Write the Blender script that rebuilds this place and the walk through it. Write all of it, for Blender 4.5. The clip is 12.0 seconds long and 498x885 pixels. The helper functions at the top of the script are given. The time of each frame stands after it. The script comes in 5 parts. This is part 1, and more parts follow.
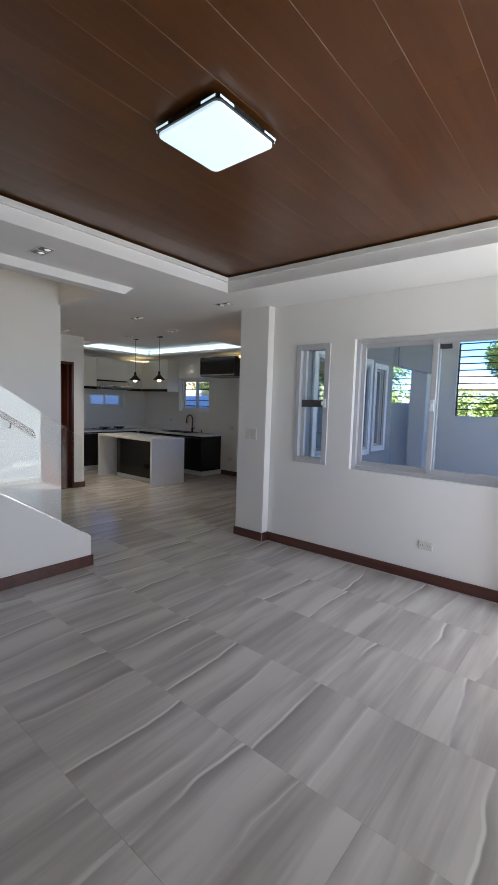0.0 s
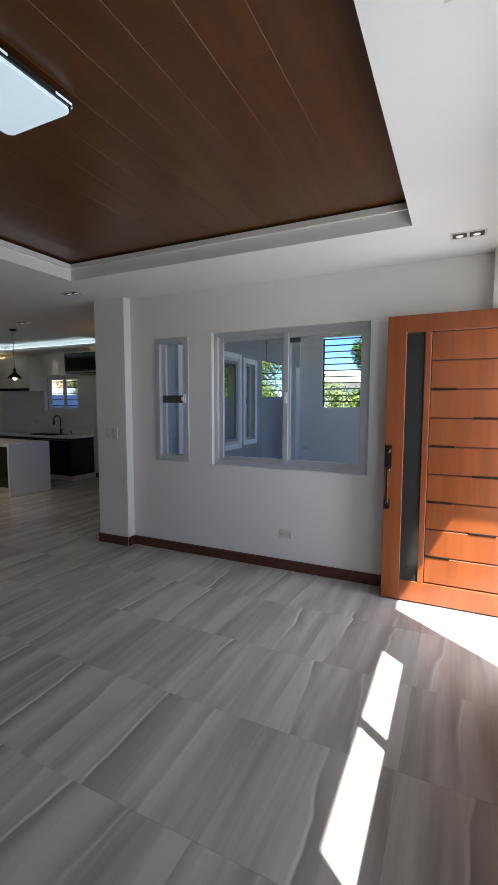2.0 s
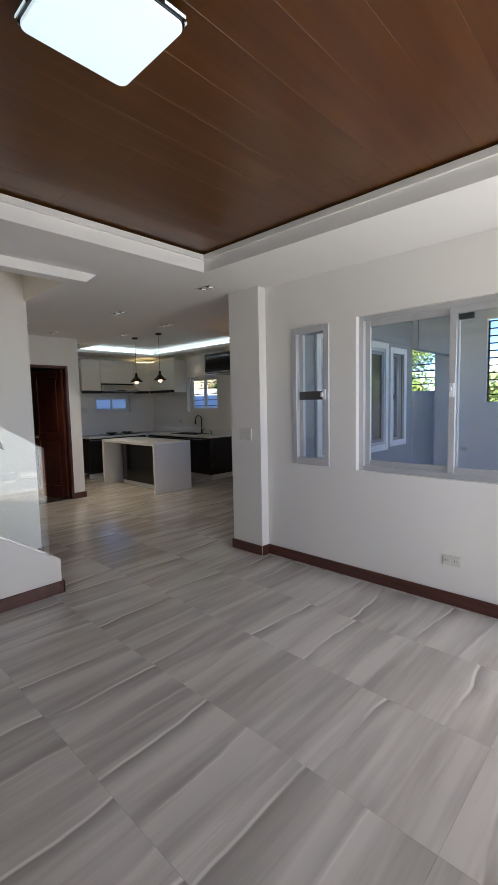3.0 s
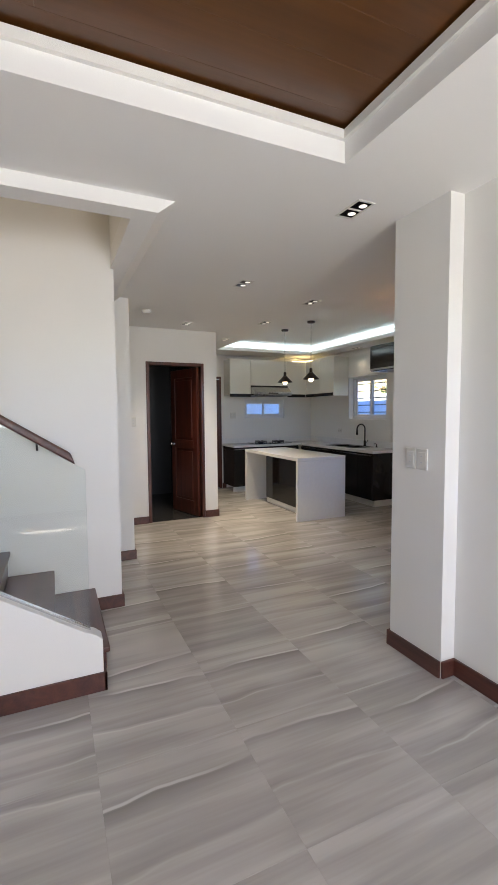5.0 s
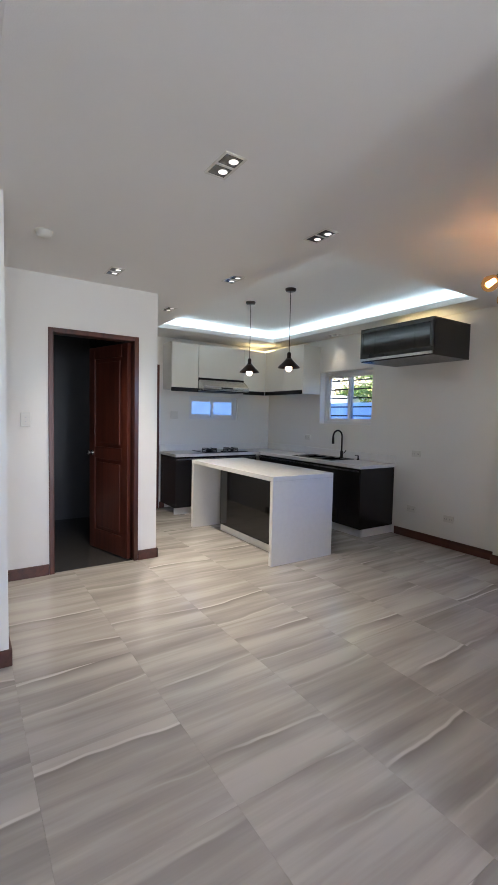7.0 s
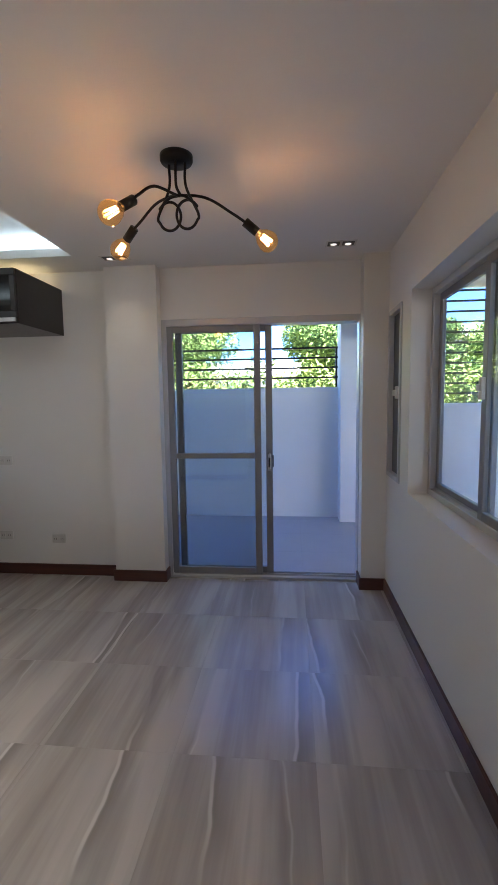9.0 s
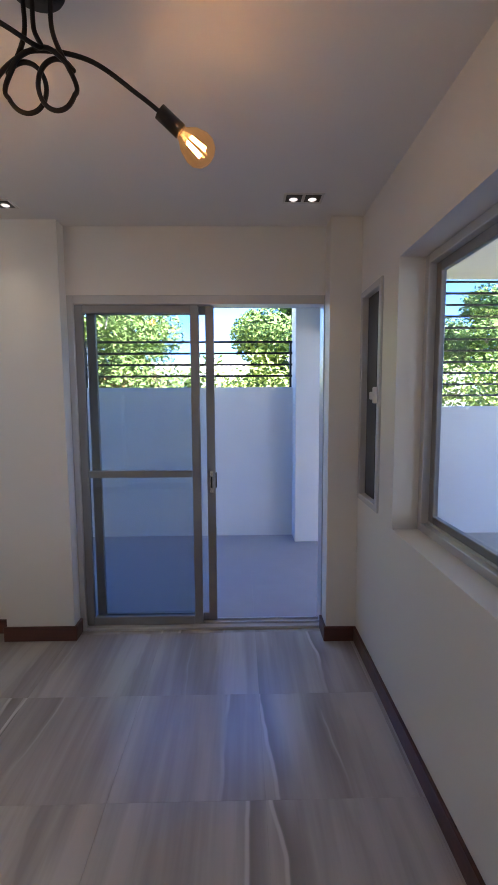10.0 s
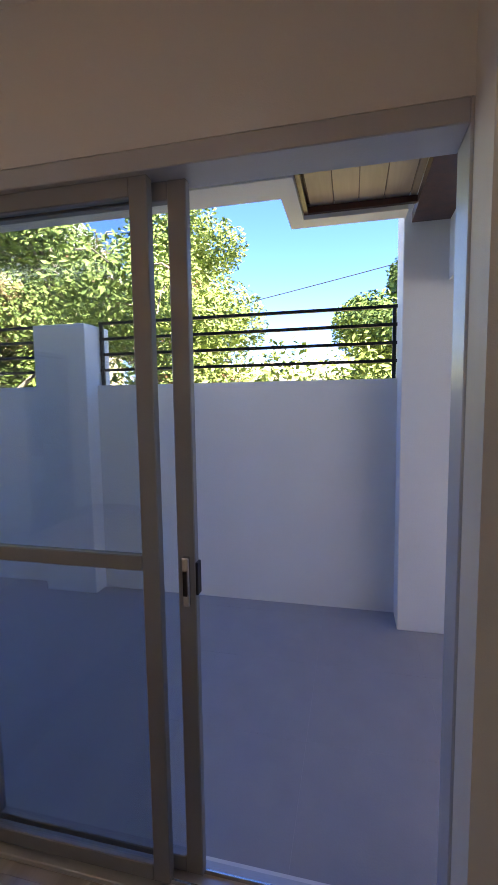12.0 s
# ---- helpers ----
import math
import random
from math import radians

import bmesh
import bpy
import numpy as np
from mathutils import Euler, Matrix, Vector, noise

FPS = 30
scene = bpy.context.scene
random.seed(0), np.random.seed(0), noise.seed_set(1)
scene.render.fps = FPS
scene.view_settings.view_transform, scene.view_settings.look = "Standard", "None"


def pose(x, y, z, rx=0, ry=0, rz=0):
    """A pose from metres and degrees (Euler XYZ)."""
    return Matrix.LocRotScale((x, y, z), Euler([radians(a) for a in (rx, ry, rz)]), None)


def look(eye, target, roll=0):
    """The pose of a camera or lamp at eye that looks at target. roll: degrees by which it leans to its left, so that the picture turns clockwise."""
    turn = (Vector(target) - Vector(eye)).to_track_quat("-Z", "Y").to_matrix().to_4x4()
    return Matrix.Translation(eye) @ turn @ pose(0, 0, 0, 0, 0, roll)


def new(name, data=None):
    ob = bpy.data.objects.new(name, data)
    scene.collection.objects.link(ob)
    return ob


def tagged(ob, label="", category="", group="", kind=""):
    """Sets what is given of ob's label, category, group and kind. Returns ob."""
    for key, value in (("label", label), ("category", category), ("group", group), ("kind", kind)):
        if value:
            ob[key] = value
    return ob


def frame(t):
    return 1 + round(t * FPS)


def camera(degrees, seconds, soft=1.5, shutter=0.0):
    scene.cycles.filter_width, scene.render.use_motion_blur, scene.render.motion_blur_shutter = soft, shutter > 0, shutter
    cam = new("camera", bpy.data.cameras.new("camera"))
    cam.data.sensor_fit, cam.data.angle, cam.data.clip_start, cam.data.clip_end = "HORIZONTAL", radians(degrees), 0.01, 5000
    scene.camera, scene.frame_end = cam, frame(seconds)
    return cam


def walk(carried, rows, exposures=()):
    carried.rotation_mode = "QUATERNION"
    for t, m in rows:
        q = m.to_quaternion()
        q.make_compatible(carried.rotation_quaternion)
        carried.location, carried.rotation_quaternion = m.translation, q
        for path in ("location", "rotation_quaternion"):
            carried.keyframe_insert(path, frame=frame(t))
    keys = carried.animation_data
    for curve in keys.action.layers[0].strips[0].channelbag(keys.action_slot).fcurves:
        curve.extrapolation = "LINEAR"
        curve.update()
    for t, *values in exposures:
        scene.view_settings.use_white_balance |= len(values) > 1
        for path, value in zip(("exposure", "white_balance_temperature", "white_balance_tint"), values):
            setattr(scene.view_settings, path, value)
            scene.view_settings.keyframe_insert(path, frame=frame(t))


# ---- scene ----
cam = camera(59.2, 12.0)
PATH = [
    (0, (3.305, -3.931, 1.517), (2.038, -2.393, 1.348), 1.8),
    (0.5, (3.362, -3.937, 1.515), (2.388, -2.198, 1.344), 1.9),
    (1, (3.419, -3.891, 1.517), (2.668, -2.045, 1.342), 1.7),
    (1.5, (3.469, -3.809, 1.521), (2.735, -1.958, 1.341), 1.1),
    (2, (3.494, -3.664, 1.512), (2.637, -1.868, 1.336), 0.1),
    (2.5, (3.416, -3.5, 1.504), (2.322, -1.835, 1.321), -1.0),
    (3, (3.187, -3.245, 1.501), (1.82, -1.796, 1.322), -1.2),
    (3.5, (2.937, -2.946, 1.507), (1.335, -1.762, 1.329), -1.7),
    (3.7, (2.825, -2.795, 1.508), (1.157, -1.705, 1.336), -0.5),
    (5.3, (1.799, -1.922, 1.458), (-0.035, -1.138, 1.315), 0.1),
    (5.5, (1.597, -1.893, 1.467), (-0.235, -1.107, 1.308), 1.3),
    (6, (1.176, -1.738, 1.465), (-0.656, -0.947, 1.327), 0.9),
    (6.5, (0.756, -1.575, 1.435), (-1.07, -0.768, 1.312), 1.0),
    (7, (0.333, -1.482, 1.425), (-1.336, -0.387, 1.306), 1.2),
    (7.5, (0.074, -1.307, 1.455), (-1.235, 0.199, 1.31), 0.3),
    (7.7, (0.014, -1.186, 1.460), (-1.152, 0.433, 1.312), 0.2),
    (9.3, (-0.465, -0.339, 1.537), (-0.561, 1.649, 1.34), -0.7),
    (9.5, (-0.463, -0.179, 1.546), (-0.536, 1.81, 1.35), -0.5),
    (10, (-0.426, 0.247, 1.537), (-0.389, 2.236, 1.339), -0.3),
    (10.5, (-0.363, 0.703, 1.523), (-0.264, 2.691, 1.323), -0.6),
    (11, (-0.252, 1.129, 1.531), (-0.161, 3.117, 1.335), -0.2),
    (11.5, (-0.194, 1.547, 1.533), (-0.237, 3.537, 1.337), -0.4),
    (12, (-0.151, 1.939, 1.52), (-0.606, 3.878, 1.334), -0.8),
]
walk(cam, [(t, look(eye, target, roll)) for t, eye, target, roll in PATH],
     [(0, 2.95, 6350, 10), (0.6, 2.55, 6350, 10), (1.5, 2.05, 6350, 10), (2.5, 2.6, 6500, 10), (3.5, 3.15, 6900, 11), (5.5, 3.85, 6800, 11), (6.5, 3.9, 6450, 11), (7.5, 4.1, 6050, 11), (9.5, 3.92, 6350, 13), (10.5, 3.85, 6500, 16), (11.2, 3.6, 7100, 18), (12, 3.35, 7600, 22)])

# ---- daylight ----
SUN_DIR = Vector((-0.51, 0.40, -1.0)).normalized()
sun = new("sun", bpy.data.lights.new("sun", "SUN"))
sun.data.energy, sun.data.angle, sun.data.color = 5.0, radians(0.55), (1.0, 0.95, 0.87)
sun.matrix_world = look((0, 0, 30), Vector((0, 0, 30)) + SUN_DIR)
world = bpy.data.worlds.new("world")
scene.world = world
world.use_nodes = True
sky = world.node_tree.nodes.new("ShaderNodeTexSky")
sky.sky_type, sky.sun_disc = "NISHITA", False
sky.sun_elevation, sky.sun_rotation = math.asin(-SUN_DIR.z), math.atan2(-SUN_DIR.x, -SUN_DIR.y)
sky.altitude, sky.air_density, sky.dust_density, sky.ozone_density = 1500, 0.65, 0.1, 3.0
hue = world.node_tree.nodes.new("ShaderNodeHueSaturation")
hue.inputs["Hue"].default_value = 0.512
hue.inputs["Saturation"].default_value, hue.inputs["Value"].default_value = 1.25, 0.62
world.node_tree.links.new(sky.outputs[0], hue.inputs["Color"])
world.node_tree.links.new(hue.outputs[0], world.node_tree.nodes["Background"].inputs[0])
world.node_tree.nodes["Background"].inputs[1].default_value = 0.165

# daylight from the open entrance and the window beside it
for nm, y, z, w, h, e in (("entrance_daylight", -0.615, 1.1, 0.9, 2.1, 4.5), ("entry_window_daylight", -2.3, 1.7, 1.45, 0.95, 4.5)):
    a = new(nm, bpy.data.lights.new(nm, "AREA"))
    a.data.shape, a.data.size, a.data.size_y, a.data.energy, a.data.color = "RECTANGLE", h, w, e, (0.90, 0.95, 1.0)
    a.matrix_world = pose(4.04, y, z, 0, 90, 0)

# the lit downlights of the hall and kitchen
for x, y, e in ((-1.515, -0.435, 2.0), (-1.845, 0.465, 2.2), (-2.95, 0.475, 7.0), (-3.36, -0.415, 7.0), (-4.29, 0.455, 10.0), (-4.255, 2.92, 0.5), (-1.745, 2.75, 0.35), (-0.088, 2.67, 0.3)):
    a = new("downlight_beam", bpy.data.lights.new("downlight_beam", "SPOT"))
    a.data.energy, a.data.spot_size, a.data.spot_blend, a.data.shadow_soft_size, a.data.color = e, radians(84), 1.0, 0.03, (1.0, 0.86, 0.66)
    a.matrix_world = look((x, y, 2.575), (x, y, 0))

# the warm lamp over the stairs on the upper floor
a = new("stair_lamp_light", bpy.data.lights.new("stair_lamp_light", "POINT"))
a.data.energy, a.data.shadow_soft_size, a.data.color = 1.3, 0.12, (1.0, 0.80, 0.55)
a.location = (-0.87, -3.0, 4.85)

# ---- materials ----


def material(name, color, rough=0.5, metal=0.0, vary=0.08, scale=6.0, bump=0.02, bump_scale=120.0, coat=0.0, spec=0.5):
    """A paint, metal or plastic: two scales of noise in the colour, a fine relief and a little wear in the gloss."""
    m = bpy.data.materials.new(name)
    m.use_nodes = True
    n, l = m.node_tree.nodes, m.node_tree.links
    b = n["Principled BSDF"]
    co = n.new("ShaderNodeTexCoord")
    big, fine = n.new("ShaderNodeTexNoise"), n.new("ShaderNodeTexNoise")
    big.inputs["Scale"].default_value, fine.inputs["Scale"].default_value = scale, bump_scale
    big.inputs["Detail"].default_value = 6
    for t in (big, fine):
        l.new(co.outputs["Object"], t.inputs["Vector"])
    ramp = n.new("ShaderNodeMix")
    ramp.data_type = "RGBA"
    ramp.inputs["A"].default_value = (*[c * (1 - vary) for c in color], 1)
    ramp.inputs["B"].default_value = (*[min(1, c * (1 + vary)) for c in color], 1)
    l.new(big.outputs["Fac"], ramp.inputs["Factor"])
    l.new(ramp.outputs["Result"], b.inputs["Base Color"])
    rg = n.new("ShaderNodeMapRange")
    rg.inputs["To Min"].default_value, rg.inputs["To Max"].default_value = max(0.02, rough * 0.85), min(1, rough * 1.15)
    l.new(big.outputs["Fac"], rg.inputs["Value"])
    l.new(rg.outputs["Result"], b.inputs["Roughness"])
    b.inputs["Metallic"].default_value = metal
    b.inputs["Coat Weight"].default_value = coat
    b.inputs["Specular IOR Level"].default_value = spec
    if bump:
        bp = n.new("ShaderNodeBump")
        bp.inputs["Strength"].default_value, bp.inputs["Distance"].default_value = 0.5, bump * 0.05
        l.new(fine.outputs["Fac"], bp.inputs["Height"])
        l.new(bp.outputs["Normal"], b.inputs["Normal"])
    return m


def wood(name, dark, light, axis=1, rough=0.35, coat=0.3, ring=18.0, island=False):
    """Stained timber with grain stretched along one axis."""
    m = bpy.data.materials.new(name)
    m.use_nodes = True
    n, l = m.node_tree.nodes, m.node_tree.links
    b = n["Principled BSDF"]
    co = n.new("ShaderNodeTexCoord")
    mp = n.new("ShaderNodeMapping")
    s = [ring, ring, ring]
    s[axis] = ring * 0.06
    mp.inputs["Scale"].default_value = s
    l.new(co.outputs["Object"], mp.inputs["Vector"])
    vec = mp.outputs["Vector"]
    rnd = n.new("ShaderNodeNewGeometry") if island else n.new("ShaderNodeObjectInfo")
    add = n.new("ShaderNodeVectorMath")
    add.operation = "ADD"
    sc = n.new("ShaderNodeMath")
    sc.operation = "MULTIPLY"
    sc.inputs[1].default_value = 37.0
    l.new(rnd.outputs["Random Per Island" if island else "Random"], sc.inputs[0])
    l.new(vec, add.inputs[0])
    l.new(sc.outputs[0], add.inputs[1])
    a, f = n.new("ShaderNodeTexNoise"), n.new("ShaderNodeTexNoise")
    a.inputs["Scale"].default_value, a.inputs["Detail"].default_value, a.inputs["Distortion"].default_value = 1.0, 8, 0.6
    f.inputs["Scale"].default_value, f.inputs["Detail"].default_value = 5.0, 4
    l.new(add.outputs[0], a.inputs["Vector"])
    l.new(add.outputs[0], f.inputs["Vector"])
    mx = n.new("ShaderNodeMath")
    mx.operation = "MULTIPLY_ADD"
    mx.inputs[1].default_value = 0.35
    l.new(f.outputs["Fac"], mx.inputs[0])
    l.new(a.outputs["Fac"], mx.inputs[2])
    cr = n.new("ShaderNodeValToRGB")
    cr.color_ramp.elements[0].position, cr.color_ramp.elements[1].position = 0.45, 0.9
    cr.color_ramp.elements[0].color, cr.color_ramp.elements[1].color = (*dark, 1), (*light, 1)
    l.new(mx.outputs[0], cr.inputs[0])
    l.new(cr.outputs[0], b.inputs["Base Color"])
    b.inputs["Roughness"].default_value, b.inputs["Coat Weight"].default_value, b.inputs["Coat Roughness"].default_value = rough, coat, 0.15
    bp = n.new("ShaderNodeBump")
    bp.inputs["Strength"].default_value, bp.inputs["Distance"].default_value = 0.15, 0.002
    l.new(f.outputs["Fac"], bp.inputs["Height"])
    l.new(bp.outputs["Normal"], b.inputs["Normal"])
    return m


def tile_material():
    """Polished porcelain with long grey and white bands and thin veins, its figure differing from tile to tile."""
    m = bpy.data.materials.new("floor tile")
    m.use_nodes = True
    n, l = m.node_tree.nodes, m.node_tree.links
    b = n["Principled BSDF"]
    co, info = n.new("ShaderNodeTexCoord"), n.new("ShaderNodeObjectInfo")
    shift = n.new("ShaderNodeCombineXYZ")
    k = n.new("ShaderNodeMath")
    k.operation = "MULTIPLY"
    k.inputs[1].default_value = 61.0
    l.new(info.outputs["Random"], k.inputs[0])
    for i in range(3):
        l.new(k.outputs[0], shift.inputs[i])
    add = n.new("ShaderNodeVectorMath")
    add.operation = "ADD"
    l.new(co.outputs["Object"], add.inputs[0])
    l.new(shift.outputs[0], add.inputs[1])

    def bands(sx, sy, detail, dist):
        mp = n.new("ShaderNodeMapping")
        mp.inputs["Scale"].default_value = (sx, sy, 1)
        l.new(add.outputs[0], mp.inputs["Vector"])
        t = n.new("ShaderNodeTexNoise")
        t.inputs["Scale"].default_value, t.inputs["Detail"].default_value, t.inputs["Distortion"].default_value = 1, detail, dist
        l.new(mp.outputs[0], t.inputs["Vector"])
        return t
    wide, mid, fine = bands(5.5, 0.6, 1.5, 0.1), bands(20, 1.3, 3, 0.15), bands(70, 2.5, 4, 0.1)
    su = n.new("ShaderNodeMath")
    su.operation = "MULTIPLY_ADD"
    su.inputs[1].default_value = 0.6
    l.new(mid.outputs["Fac"], su.inputs[0])
    l.new(wide.outputs["Fac"], su.inputs[2])
    s2 = n.new("ShaderNodeMath")
    s2.operation = "MULTIPLY_ADD"
    s2.inputs[1].default_value = 0.15
    l.new(fine.outputs["Fac"], s2.inputs[0])
    l.new(su.outputs[0], s2.inputs[2])
    cr = n.new("ShaderNodeValToRGB")
    e = cr.color_ramp.elements
    e[0].position, e[0].color = 0.60, (0.325, 0.304, 0.285, 1)
    e[1].position, e[1].color = 1.10, (0.515, 0.486, 0.458, 1)
    mide = e.new(0.84)
    mide.color = (0.43, 0.40, 0.375, 1)
    l.new(s2.outputs[0], cr.inputs[0])
    # one bold wavy vein or two in each tile: a pale line with a dark smear beside it
    wave, fade = bands(0.0, 1.9, 2.5, 0.0), bands(1.5, 1.7, 1.0, 0.0)
    sep = n.new("ShaderNodeSeparateXYZ")
    l.new(co.outputs["Object"], sep.inputs[0])

    def calc(op, a, b2, c=0.0):
        q = n.new("ShaderNodeMath")
        q.operation = op
        for i2, v in enumerate((a, b2, c)):
            if isinstance(v, float):
                q.inputs[i2].default_value = v
            else:
                l.new(v, q.inputs[i2])
        return q.outputs[0]
    lean = calc("MULTIPLY", calc("SUBTRACT", calc("FRACT", k.outputs[0], 0.0), 0.5), 0.22)
    u = calc("MULTIPLY_ADD", wave.outputs["Fac"], 0.12, sep.outputs[0])
    u = calc("MULTIPLY_ADD", lean, sep.outputs[1], u)
    pos = calc("FRACT", calc("MULTIPLY_ADD", u, 1.35, calc("MULTIPLY", k.outputs[0], 3.7)), 0.0)
    vr, dk = n.new("ShaderNodeValToRGB"), n.new("ShaderNodeValToRGB")
    for ramp, stops in ((vr, ((0.0, 0), (0.298, 0), (0.306, 1), (0.318, 1), (0.324, 0), (0.70, 0), (0.706, 0.45), (0.711, 0.45), (0.717, 0), (1.0, 0))),
                        (dk, ((0.0, 0), (0.16, 0.25), (0.24, 0), (0.318, 0), (0.33, 1), (0.44, 0), (0.58, 0.1), (0.68, 0.7), (0.706, 0), (0.86, 0.35), (1.0, 0)))):
        e2 = ramp.color_ramp.elements
        e2[0].position, e2[0].color = stops[0][0], (0, 0, 0, 1)
        e2[1].position, e2[1].color = stops[-1][0], (0, 0, 0, 1)
        for p, q in stops[1:-1]:
            e2.new(p).color = (q, q, q, 1)
        l.new(pos, ramp.inputs[0])
    fr2 = n.new("ShaderNodeMapRange")
    fr2.inputs["From Min"].default_value, fr2.inputs["From Max"].default_value = 0.40, 0.58
    l.new(fade.outputs["Fac"], fr2.inputs["Value"])
    dm = n.new("ShaderNodeMix")
    dm.data_type = "RGBA"
    dm.inputs["B"].default_value = (0.21, 0.195, 0.18, 1)
    dw = n.new("ShaderNodeMath")
    dw.operation = "MULTIPLY"
    dw.inputs[1].default_value = 0.75
    l.new(calc("MULTIPLY", dk.outputs[0], calc("MULTIPLY_ADD", fr2.outputs[0], 0.6, 0.4)), dw.inputs[0])
    l.new(dw.outputs[0], dm.inputs["Factor"])
    l.new(cr.outputs[0], dm.inputs["A"])
    mix = n.new("ShaderNodeMix")
    mix.data_type = "RGBA"
    mix.inputs["B"].default_value = (0.74, 0.72, 0.69, 1)
    w = n.new("ShaderNodeMath")
    w.operation = "MULTIPLY"
    w.inputs[1].default_value = 0.6
    l.new(calc("MULTIPLY", vr.outputs[0], fr2.outputs[0]), w.inputs[0])
    l.new(w.outputs[0], mix.inputs["Factor"])
    l.new(dm.outputs["Result"], mix.inputs["A"])
    l.new(mix.outputs["Result"], b.inputs["Base Color"])
    b.inputs["Roughness"].default_value = 0.24
    b.inputs["Specular IOR Level"].default_value = 0.65
    rg = n.new("ShaderNodeMapRange")
    rg.inputs["To Min"].default_value, rg.inputs["To Max"].default_value = 0.15, 0.27
    l.new(mid.outputs["Fac"], rg.inputs["Value"])
    l.new(rg.outputs["Result"], b.inputs["Roughness"])
    return m


def glass_material(name, tint=(1, 1, 1), rough=0.0):
    m = bpy.data.materials.new(name)
    m.use_nodes = True
    n, l = m.node_tree.nodes, m.node_tree.links
    out = n["Material Output"]
    n.remove(n["Principled BSDF"])
    g, t, mix, lw = n.new("ShaderNodeBsdfGlossy"), n.new("ShaderNodeBsdfTransparent"), n.new("ShaderNodeMixShader"), n.new("ShaderNodeLayerWeight")
    g.inputs["Roughness"].default_value = rough
    t.inputs["Color"].default_value = (*tint, 1)
    lw.inputs["Blend"].default_value = 0.5
    pw, ma = n.new("ShaderNodeMath"), n.new("ShaderNodeMath")
    pw.operation, ma.operation = "POWER", "MULTIPLY_ADD"
    pw.inputs[1].default_value, ma.inputs[1].default_value, ma.inputs[2].default_value = 5.0, 0.9, 0.04
    l.new(lw.outputs["Facing"], pw.inputs[0])
    l.new(pw.outputs[0], ma.inputs[0])
    l.new(ma.outputs[0], mix.inputs[0])
    l.new(t.outputs[0], mix.inputs[1])
    l.new(g.outputs[0], mix.inputs[2])
    l.new(mix.outputs[0], out.inputs["Surface"])
    return m


def glow(name, color, strength):
    m = bpy.data.materials.new(name)
    m.use_nodes = True
    b = m.node_tree.nodes["Principled BSDF"]
    b.inputs["Base Color"].default_value = (*color, 1)
    b.inputs["Emission Color"].default_value = (*color, 1)
    b.inputs["Emission Strength"].default_value = strength
    return m


PAINT = material("white wall paint", (0.76, 0.745, 0.71), 0.55, vary=0.03, scale=1.5, bump=0.03, bump_scale=260)
CEIL = material("white ceiling paint", (0.80, 0.79, 0.77), 0.7, vary=0.02, scale=1.2, bump=0.02, bump_scale=200)
OUTPAINT = material("exterior white paint", (0.80, 0.80, 0.78), 0.7, vary=0.05, scale=2.0, bump=0.06, bump_scale=160)
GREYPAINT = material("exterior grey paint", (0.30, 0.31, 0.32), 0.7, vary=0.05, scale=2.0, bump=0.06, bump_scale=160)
BASEWOOD = wood("dark red baseboard wood", (0.048, 0.014, 0.010), (0.105, 0.032, 0.021), axis=0, rough=0.4, coat=0.25)
CEILWOOD = wood("stained ceiling planks", (0.070, 0.024, 0.0045), (0.115, 0.041, 0.008), axis=1, rough=0.34, coat=0.14, ring=9, island=True)
DOORWOOD = wood("orange varnished wood", (0.185, 0.045, 0.010), (0.265, 0.070, 0.016), axis=2, rough=0.35, coat=0.35, ring=9)
REDWOOD = wood("dark mahogany", (0.040, 0.010, 0.006), (0.105, 0.026, 0.015), axis=2, rough=0.35, coat=0.35)
TREADWOOD = wood("dark stair wood", (0.045, 0.016, 0.012), (0.11, 0.038, 0.027), axis=0, rough=0.3, coat=0.3)
ALU = material("grey aluminium", (0.52, 0.53, 0.545), 0.38, metal=0.3, vary=0.04)
ALUWHITE = material("white aluminium", (0.72, 0.73, 0.74), 0.4, vary=0.03)
BLACK = material("black metal", (0.015, 0.014, 0.014), 0.45, metal=0.4, vary=0.2)
BLACKLAM = material("charcoal laminate", (0.017, 0.016, 0.017), 0.25, vary=0.1, bump=0.005)
BLACKGLASS = material("black glass", (0.012, 0.012, 0.013), 0.06, vary=0.05, bump=0)
WHITEGLOSS = material("glossy cream lacquer", (0.78, 0.76, 0.69), 0.12, vary=0.02, bump=0, coat=0.5)
QUARTZ = material("white quartz", (0.78, 0.775, 0.76), 0.22, vary=0.05, scale=22, bump=0)
STEEL = material("brushed steel", (0.55, 0.55, 0.55), 0.25, metal=1.0, vary=0.08)
BRONZE = material("aged bronze", (0.035, 0.022, 0.017), 0.35, metal=0.7, vary=0.3, scale=30)
PLASTIC = material("white plastic", (0.64, 0.625, 0.58), 0.35, vary=0.02, bump=0)
GROUT = material("grey grout", (0.42, 0.40, 0.375), 0.8, vary=0.1, scale=40)
PORCH = material("grey porch tile", (0.33, 0.33, 0.345), 0.42, vary=0.12, scale=5, bump=0.04)
DARKTILE = material("dark bathroom tile", (0.045, 0.045, 0.047), 0.25, vary=0.2, scale=3, bump=0)
GLASS = glass_material("clear glass", (0.93, 0.96, 0.97))
TINTGLASS = glass_material("blue tinted glass", (0.87, 0.91, 0.935))
SCREENGLASS = glass_material("tinted screen", (0.79, 0.835, 0.85))
# darker copy of ALU: the shade on backlit frames is put into the colour
ALUSHADE = material("shaded grey aluminium", (0.25, 0.255, 0.265), 0.42, metal=0.3, vary=0.06)
BOXBLACK = material("dark grey plastic", (0.05, 0.05, 0.052), 0.4, vary=0.1)
MESH = glass_material("dark insect mesh", (0.10, 0.10, 0.105), 0.5)
